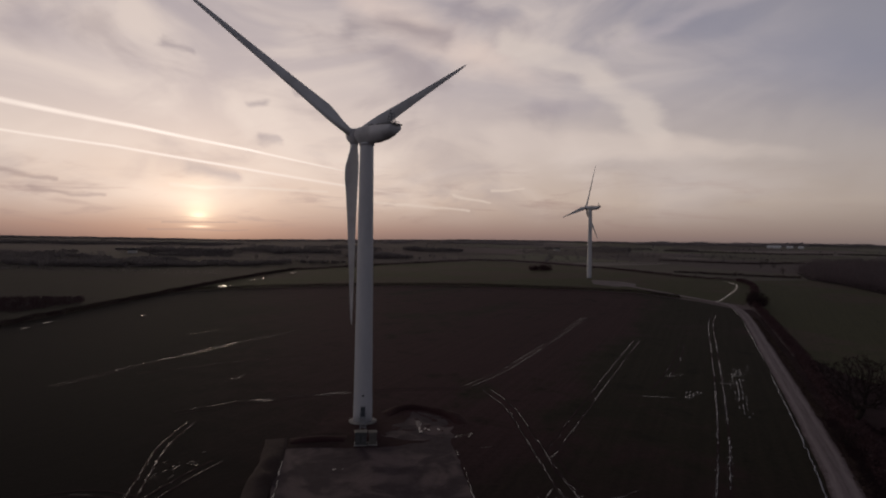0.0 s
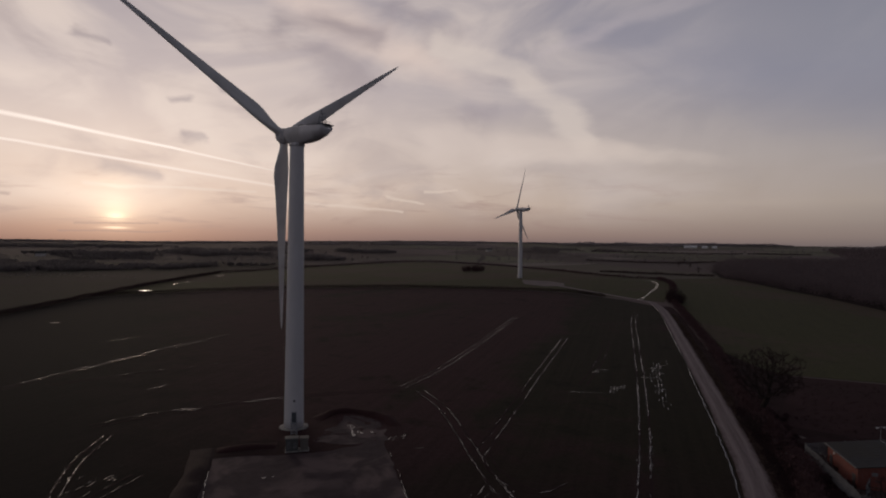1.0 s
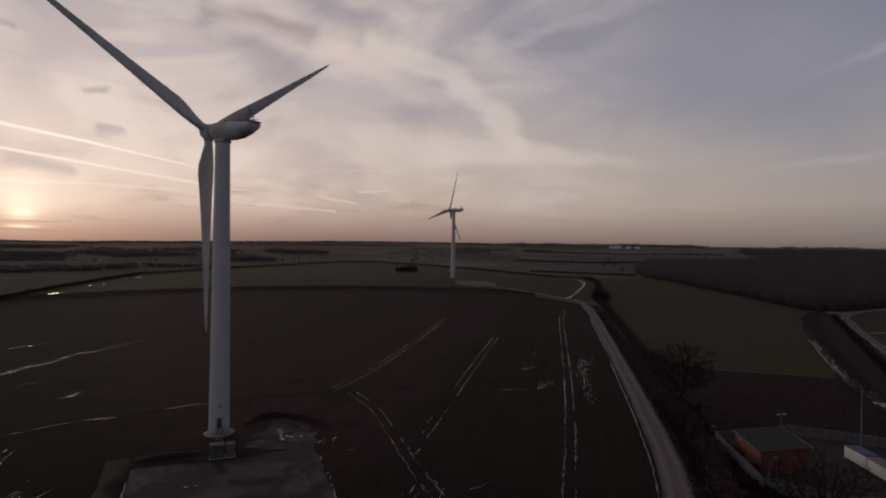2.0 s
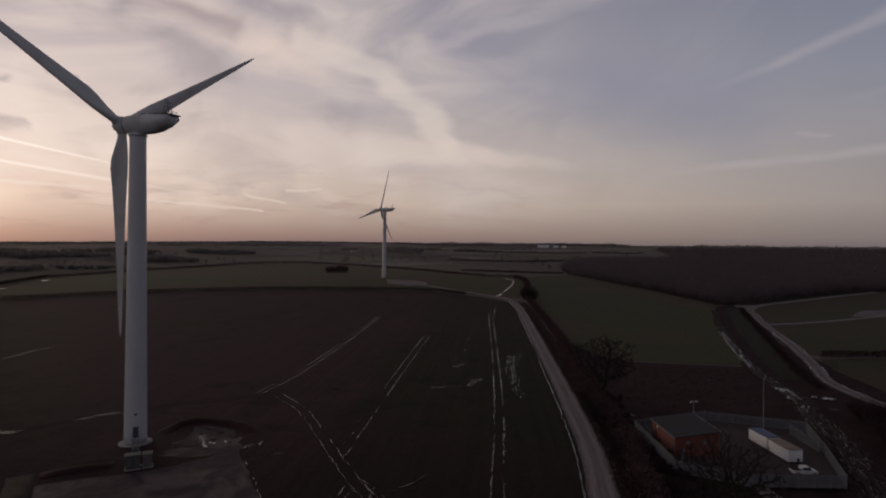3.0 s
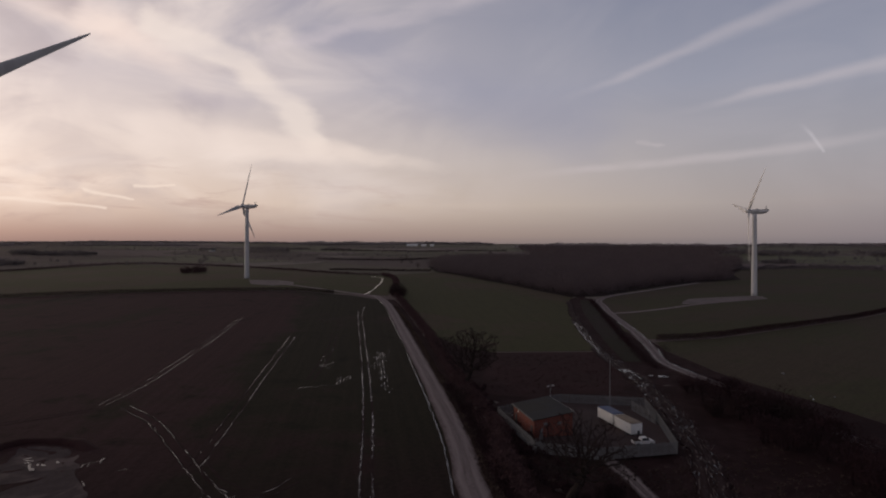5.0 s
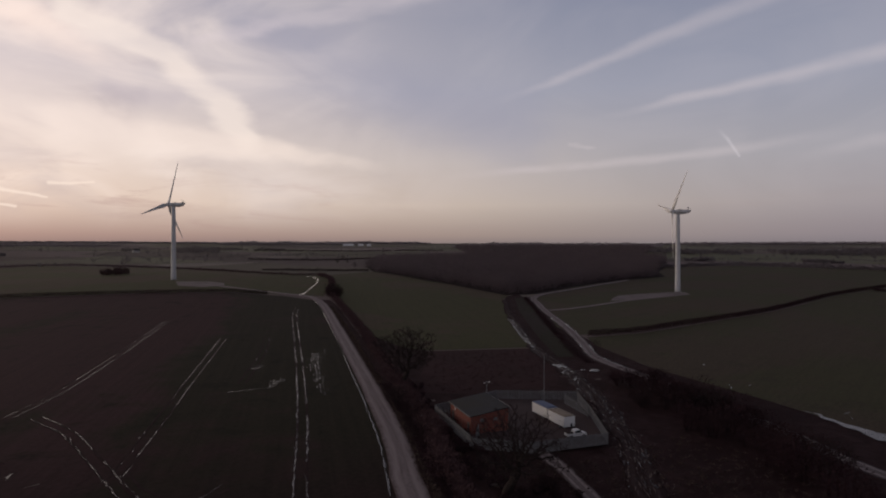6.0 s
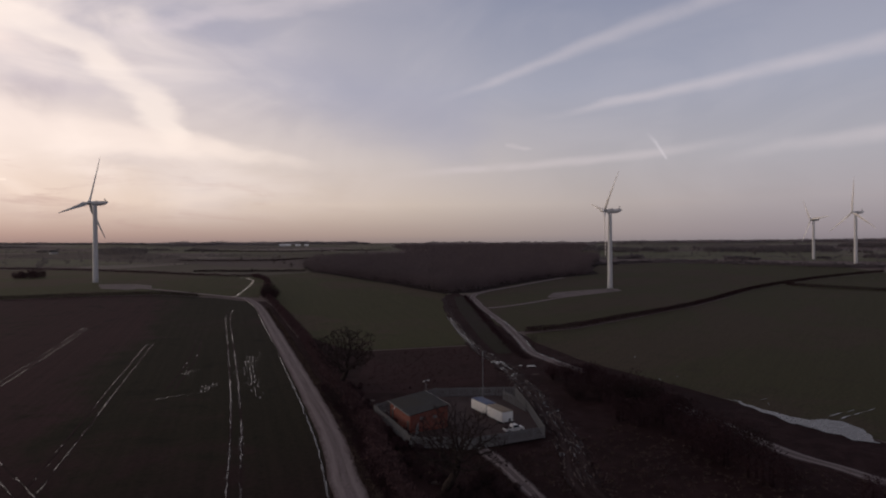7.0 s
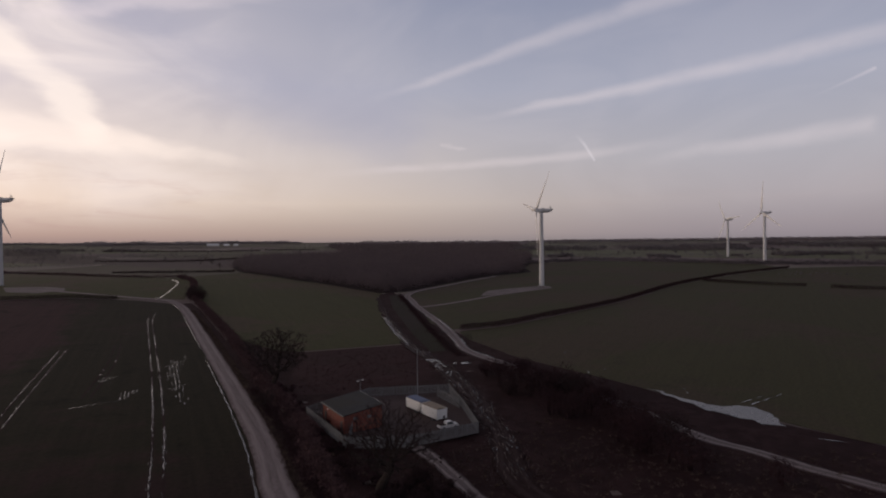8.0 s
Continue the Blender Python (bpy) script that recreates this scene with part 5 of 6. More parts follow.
rubble("gate_heap", 173.6, 352.5, 3.4, 2.2, 26, "small heap of pale stone at the track junction", 55, M_CONCRETE)

# earth round the near turbine
strip("earth_bank", [(-33.0, 116), (-30.8, 106), (-29.2, 92), (-25.6, 66), (-23.6, 50)], 4.4, M_BANK, 0.12, "low clay bank beside the hardstanding", "bank", 0.9, 0.15, 1.5)
strip("spoil_bank", [(-30, 115), (-24, 116.5), (-19, 117)], 3.2, M_PLOUGH, 0.1, "dark heap of spread soil behind the pad", "bank", 0.5, 0.3, 1.2)
strip("spoil_ridge", [(-13, 133), (-9, 138.5), (-4, 138.5), (2, 134), (5, 127)], 3.4, M_PLOUGH, 0.1, "dark ridge of spoil round the apron", "bank", 0.8, 0.35, 1.2)
patch("foot_earth", [(-27, 120), (-26, 134), (-18, 139), (-9, 137), (-8, 124), (-12, 118)], M_PLOUGH, 0.06 + 0.06, "bare earth round the turbine foot", "ground", 2.0, relief=0.12, wave=0.4, ragged=1.0)


def tower_door():
    """The raised door of the near tower and the stair that climbs to it."""
    inv = near.matrix_world.inverted()
    face = Matrix.Translation((-17.3, 128.5, -0.25)) @ pose(0, 0, 0, 0, 0, 8.0)
    bm = loft([[(-0.5, -2.16, 2.0), (0.5, -2.16, 2.0), (0.5, -1.9, 2.0), (-0.5, -1.9, 2.0)], [(-0.5, -2.13, 4.1), (0.5, -2.13, 4.1), (0.5, -1.87, 4.1), (-0.5, -1.87, 4.1)]])
    door = part("door", bm, M_DOOR, near_tower, "dark steel door", inv @ face)
    bm = box(1.3, 0.25, 0.14, (0, -2.0, 4.15), 0.03)
    part("door_hood", bm, M_STEEL, near_tower, "", inv @ face)
    bm = box(0.5, 0.12, 0.4, (0, -2.02, 6.4), 0.03)
    part("plate", bm, M_DARK, near_tower, "small dark plate", inv @ face)
    stair = new("access_stair")
    stair.matrix_world = face @ Matrix.Translation((0, 0, 0.1))
    tagged(stair, "galvanised steel stair up to the tower door", "stair")
    part("landing", box(1.5, 1.3, 0.08, (0, -2.85, 1.86), 0.01), M_STEEL, stair)
    for k in range(9):
        part("tread", box(1.1, 0.26, 0.05, (0, -3.6 - 0.27 * k, 1.68 - 0.2 * k), 0.008), M_STEEL, stair)
    for s in (-1, 1):
        part("stringer", tube((s * 0.58, -3.4, 1.8), (s * 0.58, -6.0, 0.0), 0.07, None, 6), M_STEEL, stair)
        part("handrail", tube((s * 0.6, -3.4, 2.85), (s * 0.6, -6.0, 1.0), 0.035, None, 6), M_STEEL, stair)
        part("handrail", tube((s * 0.7, -2.3, 2.95), (s * 0.7, -3.45, 2.9), 0.035, None, 6), M_STEEL, stair)
        for y0, z0, z1 in ((-3.45, 1.0, 2.85), (-4.7, 0.6, 1.95), (-6.0, 0.0, 1.0), (-2.4, 0.0, 2.95)):
            part("post", tube((s * 0.62, y0, z0 - 0.1), (s * 0.62, y0, z1), 0.035, None, 6), M_STEEL, stair)


M_DOOR = material("blue_grey_door_paint", (0.05, 0.06, 0.07), (0.08, 0.09, 0.10), 1.0, 0.5)
tower_door()


def kiosk(x, y, w, d, h, yaw, mat, label, louvres):
    top = new("switchgear_kiosk")
    top.matrix_world = Matrix.Translation(up(x, y, 0.14)) @ pose(0, 0, 0, 0, 0, yaw)
    tagged(top, label, "kiosk", "kiosks at the turbine foot")
    part("base", box(w + 0.3, d + 0.3, 0.22, (0, 0, -0.05), 0.02), M_CONCRETE, top, "concrete base")
    part("body", box(w, d, h, (0, 0, 0.17), 0.04), mat, top)
    part("roof", loft([[(-w / 2 - 0.12, -d / 2 - 0.12, h + 0.16), (w / 2 + 0.12, -d / 2 - 0.12, h + 0.16), (w / 2 + 0.12, d / 2 + 0.12, h + 0.16), (-w / 2 - 0.12, d / 2 + 0.12, h + 0.16)],
                       [(-w / 2, -d / 2, h + 0.34), (w / 2, -d / 2, h + 0.34), (w / 2, d / 2, h + 0.34), (-w / 2, d / 2, h + 0.34)]]), mat, top)
    n = 2 if louvres else 1
    for k in range(n):
        dw = w / n - 0.16
        dx = (k - (n - 1) / 2) * w / n
        door = part("door", box(dw, 0.06, h - 0.35, (dx, -d / 2 - 0.01, 0.3), 0.015), mat, top)
        if louvres:
            for j in range(8):
                part("slat", box(dw * 0.75, 0.05, 0.07, (dx, -d / 2 - 0.05, 0.7 + j * 0.17), 0.01), M_DARKGREY, door)
        part("handle", box(0.05, 0.06, 0.3, (dx + dw * 0.38, -d / 2 - 0.06, 1.1), 0.01), M_DARK, door)


M_KIOSK = material("grey_green_kiosk_paint", (0.055, 0.058, 0.056), (0.08, 0.083, 0.08), 0.8, 0.6)
M_KIOSK2 = material("pale_kiosk_panel", (0.10, 0.092, 0.08), (0.135, 0.125, 0.11), 0.8, 0.75)
kiosk(-15.6, 113.6, 2.3, 1.8, 2.3, 7, M_KIOSK, "louvred grey-green kiosk on a concrete base", True)
kiosk(-13.3, 113.9, 1.5, 1.6, 2.2, 7, M_KIOSK2, "pale panelled kiosk on a concrete base", False)


# ---- the fenced compound ----
COMPOUND = [(83.6, 102.6), (75.2, 80.6), (82.5, 71.6), (97.6, 66.0), (109.4, 78.6), (119.0, 90.0), (104.0, 103.5)]
patch("compound_yard", COMPOUND, M_YARD, 0.45, "grey stone yard inside the fence", "yard", 3.0, relief=0.05, wave=0.4)


def brick_building():
    F, L, R = Vector((80.7, 87.1)), Vector((85.5, 98.6)), Vector((89.2, 85.7))
    u, v = (L - F), (R - F)
    v = v - u * (u.dot(v) / u.length_squared) * 0.65
    lu, lv = u.length, v.length
    top = new("brick_building")
    z0 = float(rise(F.x, F.y)) + 0.4
    m = Matrix(((v.x / lv, u.x / lu, 0, F.x), (v.y / lv, u.y / lu, 0, F.y), (0, 0, 1, z0), (0, 0, 0, 1)))
    top.matrix_world = Matrix.Translation((F.x, F.y, z0))
    tagged(top, "red-brick switch building with a grey single-pitch roof", "building")
    basis = Matrix(((v.x / lv, u.x / lu, 0, 0), (v.y / lv, u.y / lu, 0, 0), (0, 0, 1, 0), (0, 0, 0, 1)))
    lo, hi, th = 3.55, 4.75, 0.3

    def slab(name, pts, mat, parent, label=""):
        """A wall between two ground points with its own top heights."""
        (ax, ay, at), (bx, by, bt), (nx, ny) = pts
        ring1 = [(ax, ay, -0.3), (ax + nx * th, ay + ny * th, -0.3), (ax + nx * th, ay + ny * th, at), (ax, ay, at)]
        ring2 = [(bx, by, -0.3), (bx + nx * th, by + ny * th, -0.3), (bx + nx * th, by + ny * th, bt), (bx, by, bt)]
        return part(name, loft([ring1, ring2]), mat, parent, label, basis)

    west = slab("wall", [(0, 0, lo), (0, lu, lo), (1, 0)], M_BRICK, top, "red brick wall")
    south = slab("wall", [(th, 0, lo + (hi - lo) * th / lv), (lv - th, 0, hi - (hi - lo) * th / lv), (0, 1)], M_BRICK, top, "red brick gable wall")
    slab("wall", [(lv, 0, hi), (lv, lu, hi), (-1, 0)], M_BRICK, top, "red brick wall")
    slab("wall", [(th, lu, lo + (hi - lo) * th / lv), (lv - th, lu, hi - (hi - lo) * th / lv), (0, -1)], M_BRICK, top, "red brick gable wall")
    e = 0.25
    s = (hi - lo) / lv
    roof = part("roof", loft([[(-e, -e, lo - e * s), (lv + e, -e, hi + e * s), (lv + e, -e, hi + e * s + 0.16), (-e, -e, lo - e * s + 0.16)],
                              [(-e, lu + e, lo - e * s), (lv + e, lu + e, hi + e * s), (lv + e, lu + e, hi + e * s + 0.16), (-e, lu + e, lo - e * s + 0.16)]]), M_ROOF, top, "dark grey sheet roof", basis)
    for k in range(1, 10):
        y = -e + (lu + 2 * e) * k / 10
        part("roof_seam", loft([[(-e, y - 0.04, lo - e * s + 0.15), (-e, y + 0.04, lo - e * s + 0.15), (-e, y, lo - e * s + 0.18)], [(lv + e, y - 0.04, hi + e * s + 0.15), (lv + e, y + 0.04, hi + e * s + 0.15), (lv + e, y, hi + e * s + 0.18)]]), M_ROOF, roof, "", None)
    part("fascia", box(0.06, lu + 0.5, 0.2, (lv + e + 0.035, lu / 2, hi + e * s - 0.04), 0.01), M_PALE, top, "pale fascia board", basis)
    part("fascia", box(0.08, lu + 0.5, 0.22, (-e - 0.05, lu / 2, lo - e * s - 0.05), 0.01), M_DARKGREY, top, "", basis)
    part("gutter", tube((-e - 0.14, -e, lo - e * s + 0.05), (-e - 0.14, lu + e, lo - e * s + 0.05), 0.07, None, 8), M_DARK, top, "", basis)
    for y, dw in ((1.3, 1.1), (lu - 2.0, 1.1)):
        d = part("door", box(0.08, dw, 2.2, (-0.02, y, 0.0), 0.015), M_DOORDARK, top, "dark door", basis)
        part("door_handle", box(0.06, 0.05, 0.25, (-0.08, y + dw * 0.35, 1.0), 0.01), M_STEEL, d)
    part("downpipe", tube((-0.1, lu - 0.4, 0), (-0.1, lu - 0.4, lo - 0.2), 0.05, None, 8), M_DARK, top, "", basis)
    lamp = part("wall_lamp", box(0.16, 0.3, 0.4, (-0.1, lu - 3.4, 2.7), 0.03), M_PALE, top, "small pale wall lamp", basis)
    for s_, x in ((1, 2.5), (1, 5.5)):
        part("vent", box(0.9, 0.06, 0.6, (x, -0.03, 2.4), 0.01), M_DARKGREY, top, "", basis)


def brick_material():
    m = bpy.data.materials.new("red_brick")
    m.use_nodes = True
    t = m.node_tree
    bsdf = t.nodes["Principled BSDF"]
    at = node(t, "ShaderNodeTexCoord").outputs["Object"]
    sep = node(t, "ShaderNodeSeparateXYZ")
    feed(t, sep.inputs[0], at)
    comb = node(t, "ShaderNodeCombineXYZ")
    feed(t, comb.inputs[0], calc(t, "ADD", sep.outputs[0], sep.outputs[1]))
    feed(t, comb.inputs[1], sep.outputs[2])
    b = node(t, "ShaderNodeTexBrick")
    feed(t, b.inputs["Vector"], comb.outputs[0])
    b.inputs["Color1"].default_value = (0.185, 0.040, 0.026, 1)
    b.inputs["Color2"].default_value = (0.130, 0.031, 0.022, 1)
    b.inputs["Mortar"].default_value = (0.16, 0.125, 0.11, 1)
    b.inputs["Scale"].default_value = 1.0
    b.inputs["Mortar Size"].default_value = 0.006
    b.inputs["Brick Width"].default_value = 0.225
    b.inputs["Row Height"].default_value = 0.075
    n1 = noise_tex(t, at, 0.7, 5.0, 0.6)
    col = blend(t, 1.0, b.outputs[0], blend(t, n1, (0.75, 0.75, 0.75), (1.2, 1.2, 1.2)), "MULTIPLY")
    feed(t, bsdf.inputs["Base Color"], col)
    bsdf.inputs["Roughness"].default_value = 0.9
    bn = node(t, "ShaderNodeBump")
    bn.inputs["Distance"].default_value = 0.01
    feed(t, bn.inputs["Height"], b.outputs[1])
    bn.invert = True
    t.links.new(bn.outputs[0], bsdf.inputs["Normal"])
    return m


M_BRICK = brick_material()
M_PALE = material("pale_paint", (0.55, 0.55, 0.55), (0.65, 0.65, 0.64), 1.0, 0.6)
M_DOORDARK = material("dark_door_paint", (0.02, 0.02, 0.022), (0.035, 0.035, 0.038), 1.0, 0.5)
M_CABIN = material("white_cabin_sheet", (0.66, 0.66, 0.66), (0.78, 0.78, 0.77), 0.5, 0.5, 0.0, 4.0, (0.56, 0.56, 0.55))
M_BLUE = material("blue_cabin_roof", (0.045, 0.065, 0.14), (0.07, 0.095, 0.18), 0.8, 0.6)
M_TAN = material("weathered_felt_roof", (0.16, 0.13, 0.10), (0.24, 0.20, 0.16), 0.8, 0.85)
M_GLASS = material("dark_window_glass", (0.01, 0.012, 0.014), (0.02, 0.022, 0.024), 1.0, 0.08, spec=0.8)
M_CARPAINT = material("white_car_paint", (0.50, 0.50, 0.51), (0.60, 0.60, 0.60), 1.0, 0.3)
M_RUBBER = material("tyre_rubber", (0.015, 0.015, 0.016), (0.03, 0.03, 0.03), 3.0, 0.85)
brick_building()


def cabin(x, y, yaw, roof, label, length=6.1, width=2.6, h=2.55):
    top = new("site_cabin")
    top.matrix_world = Matrix.Translation(up(x, y, 0.47)) @ pose(0, 0, 0, 0, 0, yaw)
    tagged(top, label, "cabin", "white cabins in the compound")
    body = part("body", box(width, length, h - 0.35, (0, 0, 0.25), 0.03), M_CABIN, top)
    part("roof", loft([[(-width / 2 - 0.06, -length / 2 - 0.06, h - 0.1), (width / 2 + 0.06, -length / 2 - 0.06, h - 0.1), (width / 2 + 0.06, length / 2 + 0.06, h - 0.1), (-width / 2 - 0.06, length / 2 + 0.06, h - 0.1)],
                       [(-width / 2 - 0.06, -length / 2 - 0.06, h), (width / 2 + 0.06, -length / 2 - 0.06, h), (width / 2 + 0.06, length / 2 + 0.06, h), (-width / 2 - 0.06, length / 2 + 0.06, h)],
                       [(-0.4, -length / 2 + 0.2, h + 0.12), (0.4, -length / 2 + 0.2, h + 0.12), (0.4, length / 2 - 0.2, h + 0.12), (-0.4, length / 2 - 0.2, h + 0.12)]]), roof, top)
    for sx in (-1, 1):
        for sy in (-1, 1):
            part("foot", box(0.3, 0.3, 0.3, (sx * (width / 2 - 0.25), sy * (length / 2 - 0.5), -0.02), 0.02), M_DARK, top)
            part("corner_post", box(0.1, 0.1, h - 0.3, (sx * width / 2, sy * length / 2, 0.22), 0.01), M_CABIN, top)
    door = part("door", box(0.05, 0.9, 1.95, (-width / 2 - 0.015, -length / 2 + 1.2, 0.3), 0.01), M_CABIN, top)
    part("handle", box(0.05, 0.05, 0.2, (-width / 2 - 0.06, -length / 2 + 1.5, 1.2), 0.01), M_DARK, door)
    part("step", box(0.5, 0.9, 0.25, (-width / 2 - 0.35, -length / 2 + 1.2, 0.0), 0.02), M_DARK, top)
    part("vent", box(0.5, 0.06, 0.6, (0.5, -length / 2 - 0.02, 0.3), 0.01), M_DARK, top, "dark opening")


cabin(102.6, 86.4, -17, M_BLUE, "white site cabin with a blue roof")
cabin(100.5, 79.9, -17, M_TAN, "white site cabin with a weathered felt roof")


def car(x, y, yaw, size=1.0):
    top = new("parked_pickup")
    top.matrix_world = Matrix.Translation(up(x, y, 0.47)) @ pose(0, 0, 0, 0, 0, yaw) @ Matrix.Scale(size, 4)
    tagged(top, "white pickup parked beside the cabins", "pickup")

    def sec(x, w, z0, z1):
        return [(x, -w, z0), (x, w, z0), (x, w, z1 - 0.12), (x, w * 0.9, z1), (x, -w * 0.9, z1), (x, -w, z1 - 0.12)]
    part("body", loft([sec(-2.5, 0.8, 0.5, 0.95), sec(-2.4, 0.9, 0.4, 1.05), sec(-0.6, 0.92, 0.35, 1.08), sec(1.3, 0.92, 0.35, 1.08), sec(2.3, 0.88, 0.4, 0.98), sec(2.55, 0.75, 0.45, 0.85)]), M_CARPAINT, top)
    part("cab", loft([[(-0.75, -0.84, 1.05), (-0.75, 0.84, 1.05), (-0.62, 0.66, 1.72), (-0.62, -0.66, 1.72)], [(1.5, -0.84, 1.02), (1.5, 0.84, 1.02), (0.7, 0.64, 1.72), (0.7, -0.64, 1.72)]]), M_CARPAINT, top)
    part("windscreen", loft([[(1.50, -0.72, 1.08), (1.50, 0.72, 1.08), (0.80, 0.58, 1.66), (0.80, -0.58, 1.66)], [(1.53, -0.72, 1.09), (1.53, 0.72, 1.09), (0.83, 0.58, 1.67), (0.83, -0.58, 1.67)]]), M_GLASS, top)
    for s in (-1, 1):
        part("side_window", loft([[(-0.55, s * 0.83, 1.1), (1.25, s * 0.83, 1.1), (0.7, s * 0.68, 1.64), (-0.5, s * 0.68, 1.64)], [(-0.55, s * 0.86, 1.1), (1.25, s * 0.86, 1.1), (0.7, s * 0.71, 1.64), (-0.5, s * 0.71, 1.64)]]), M_GLASS, top)
        part("headlight", box(0.08, 0.3, 0.16, (2.5, s * 0.6, 0.7), 0.02), M_GLASS, top)
        for wx in (-1.55, 1.6):
            wheel = part("wheel", tube((wx, s * 0.72, 0.36), (wx, s * 0.94, 0.36), 0.36, None, 18), M_RUBBER, top)
            part("rim", tube((wx, s * 0.93, 0.36), (wx, s * 0.96, 0.36), 0.2, None, 14), M_STEEL, wheel)
    part("load_bed", box(1.75, 1.7, 0.06, (-1.62, 0, 1.05), 0.01), M_BANK, top, "muddy brown load bed")


car(96.2, 72.7, -24, 0.86)


def palisade(a, b, z, group, label):
    """A run of steel palisade: posts, and panels of close pales on two rails."""
    a, b = Vector(a), Vector(b)
    d = b - a
    n = max(1, round(d.length / 2.75))
    top = new("palisade_fence")
    yaw = math.degrees(math.atan2(d.y, d.x))
    top.matrix_world = Matrix.Translation(up(a.x, a.y, z)) @ pose(0, 0, 0, 0, 0, yaw)
    tagged(top, label, "fence", group)
    w = d.length / n
    if "post" not in FENCE:
        FENCE["post"] = mesh_bm("post", box(0.1, 0.1, 2.5, (0, 0, -0.05), 0.01), M_GALV)
    key = round(w, 2)
    if key not in FENCE:
        bm = bmesh.new()
        for h in (0.45, 1.95):
            box(w - 0.1, 0.05, 0.06, (w / 2, 0.05, h), 0, bm)
        k = int(w / 0.145)
        for i in range(k):
            x = (i + 0.5) * w / k
            vs = [bm.verts.new(p) for p in ((x - 0.048, -0.012, 0.06), (x, 0.012, 0.06), (x + 0.048, -0.012, 0.06), (x + 0.048, -0.012, 2.2), (x, 0.012, 2.4), (x - 0.048, -0.012, 2.2))]
            bm.faces.new((vs[0], vs[1], vs[4], vs[5]))
            bm.faces.new((vs[1], vs[2], vs[3], vs[4]))
        FENCE[key] = mesh_bm("panel", bm, M_GALV)
    for i in range(n + 1):
        child("post", FENCE["post"], top, Matrix.Translation((i * w, 0.06, 0)))
    for i in range(n):
        child("panel", FENCE[key], top, Matrix.Translation((i * w, 0, 0)), "close-set pointed steel pales" if i == 0 else "")


FENCE = {}
M_GALV = material("dull_galvanised_pales", (0.12, 0.122, 0.127), (0.175, 0.178, 0.184), 1.2, 0.7)
G = "palisade runs round the compound"
for a, b in zip(COMPOUND, COMPOUND[1:] + COMPOUND[:1]):
    palisade(a, b, 0.35, G, "dull galvanised steel palisade fence round the yard")
palisade((109.2, 79.4), (113.8, 89.6), 0.4, G, "short inner run of steel palisade")
palisade((81.6, 85.7), (78.6, 83.2), 0.4, G, "short inner run of steel palisade")


def pole(name, x, y, h, r, label, category, arm=0.0):
    top = new(name)
    top.matrix_world = Matrix.Translation(up(x, y, 0.3))
    tagged(top, label, category)
    part("base", box(0.5, 0.5, 0.3, (0, 0, -0.1), 0.03), M_CONCRETE, top)
    part("shaft", tube((0, 0, 0), (0, 0, h), r, r * 0.6, 8), M_STEEL, top)
    if arm:
        part("arm", tube((-arm, 0, h - 0.1), (arm, 0, h - 0.1), 0.05, None, 6), M_STEEL, top)
        for s in (-1, 1):
            part("floodlight", box(0.5, 0.3, 0.2, (s * arm, 0, h - 0.35), 0.03), M_PALE, top)


pole("aerial_mast", 109.8, 92.8, 12.2, 0.09, "slim grey aerial mast beside the fence", "mast")
pole("lamp_post", 100.6, 103.4, 5.0, 0.07, "steel lamp post with two floodlights", "lamp post", 0.8)

# rubble and scraps
rubble("rubble_heap", 84.5, 103, 5, 3, 60, "heap of pale rubble by the fence corner", 51, M_CONCRETE)
rubble("spoil_heap", 88, 72, 7, 3, 60, "loose stones at the yard gate", 52, M_BANK)
rubble("track_stones", 82, 60, 9, 12, 120, "pale stones scattered on the rough ground", 53, M_BANK)
rubble("scrub_stones", 96, 44, 14, 14, 160, "pale stones and clods in the rough ground", 54, M_BANK)


# ---- bare trees ----
def limb(bm, a, b, r1, r2, sides):
    d = (b - a).normalized()
    x = d.orthogonal().normalized()
    y = d.cross(x)
    lo = [bm.verts.new(a + (x * math.cos(2 * math.pi * k / sides) + y * math.sin(2 * math.pi * k / sides)) * r1) for k in range(sides)]
    hi = [bm.verts.new(b + (x * math.cos(2 * math.pi * k / sides) + y * math.sin(2 * math.pi * k / sides)) * r2) for k in range(sides)]
    for k in range(sides):
        bm.faces.new((lo[k], lo[(k + 1) % sides], hi[(k + 1) % sides], hi[k]))


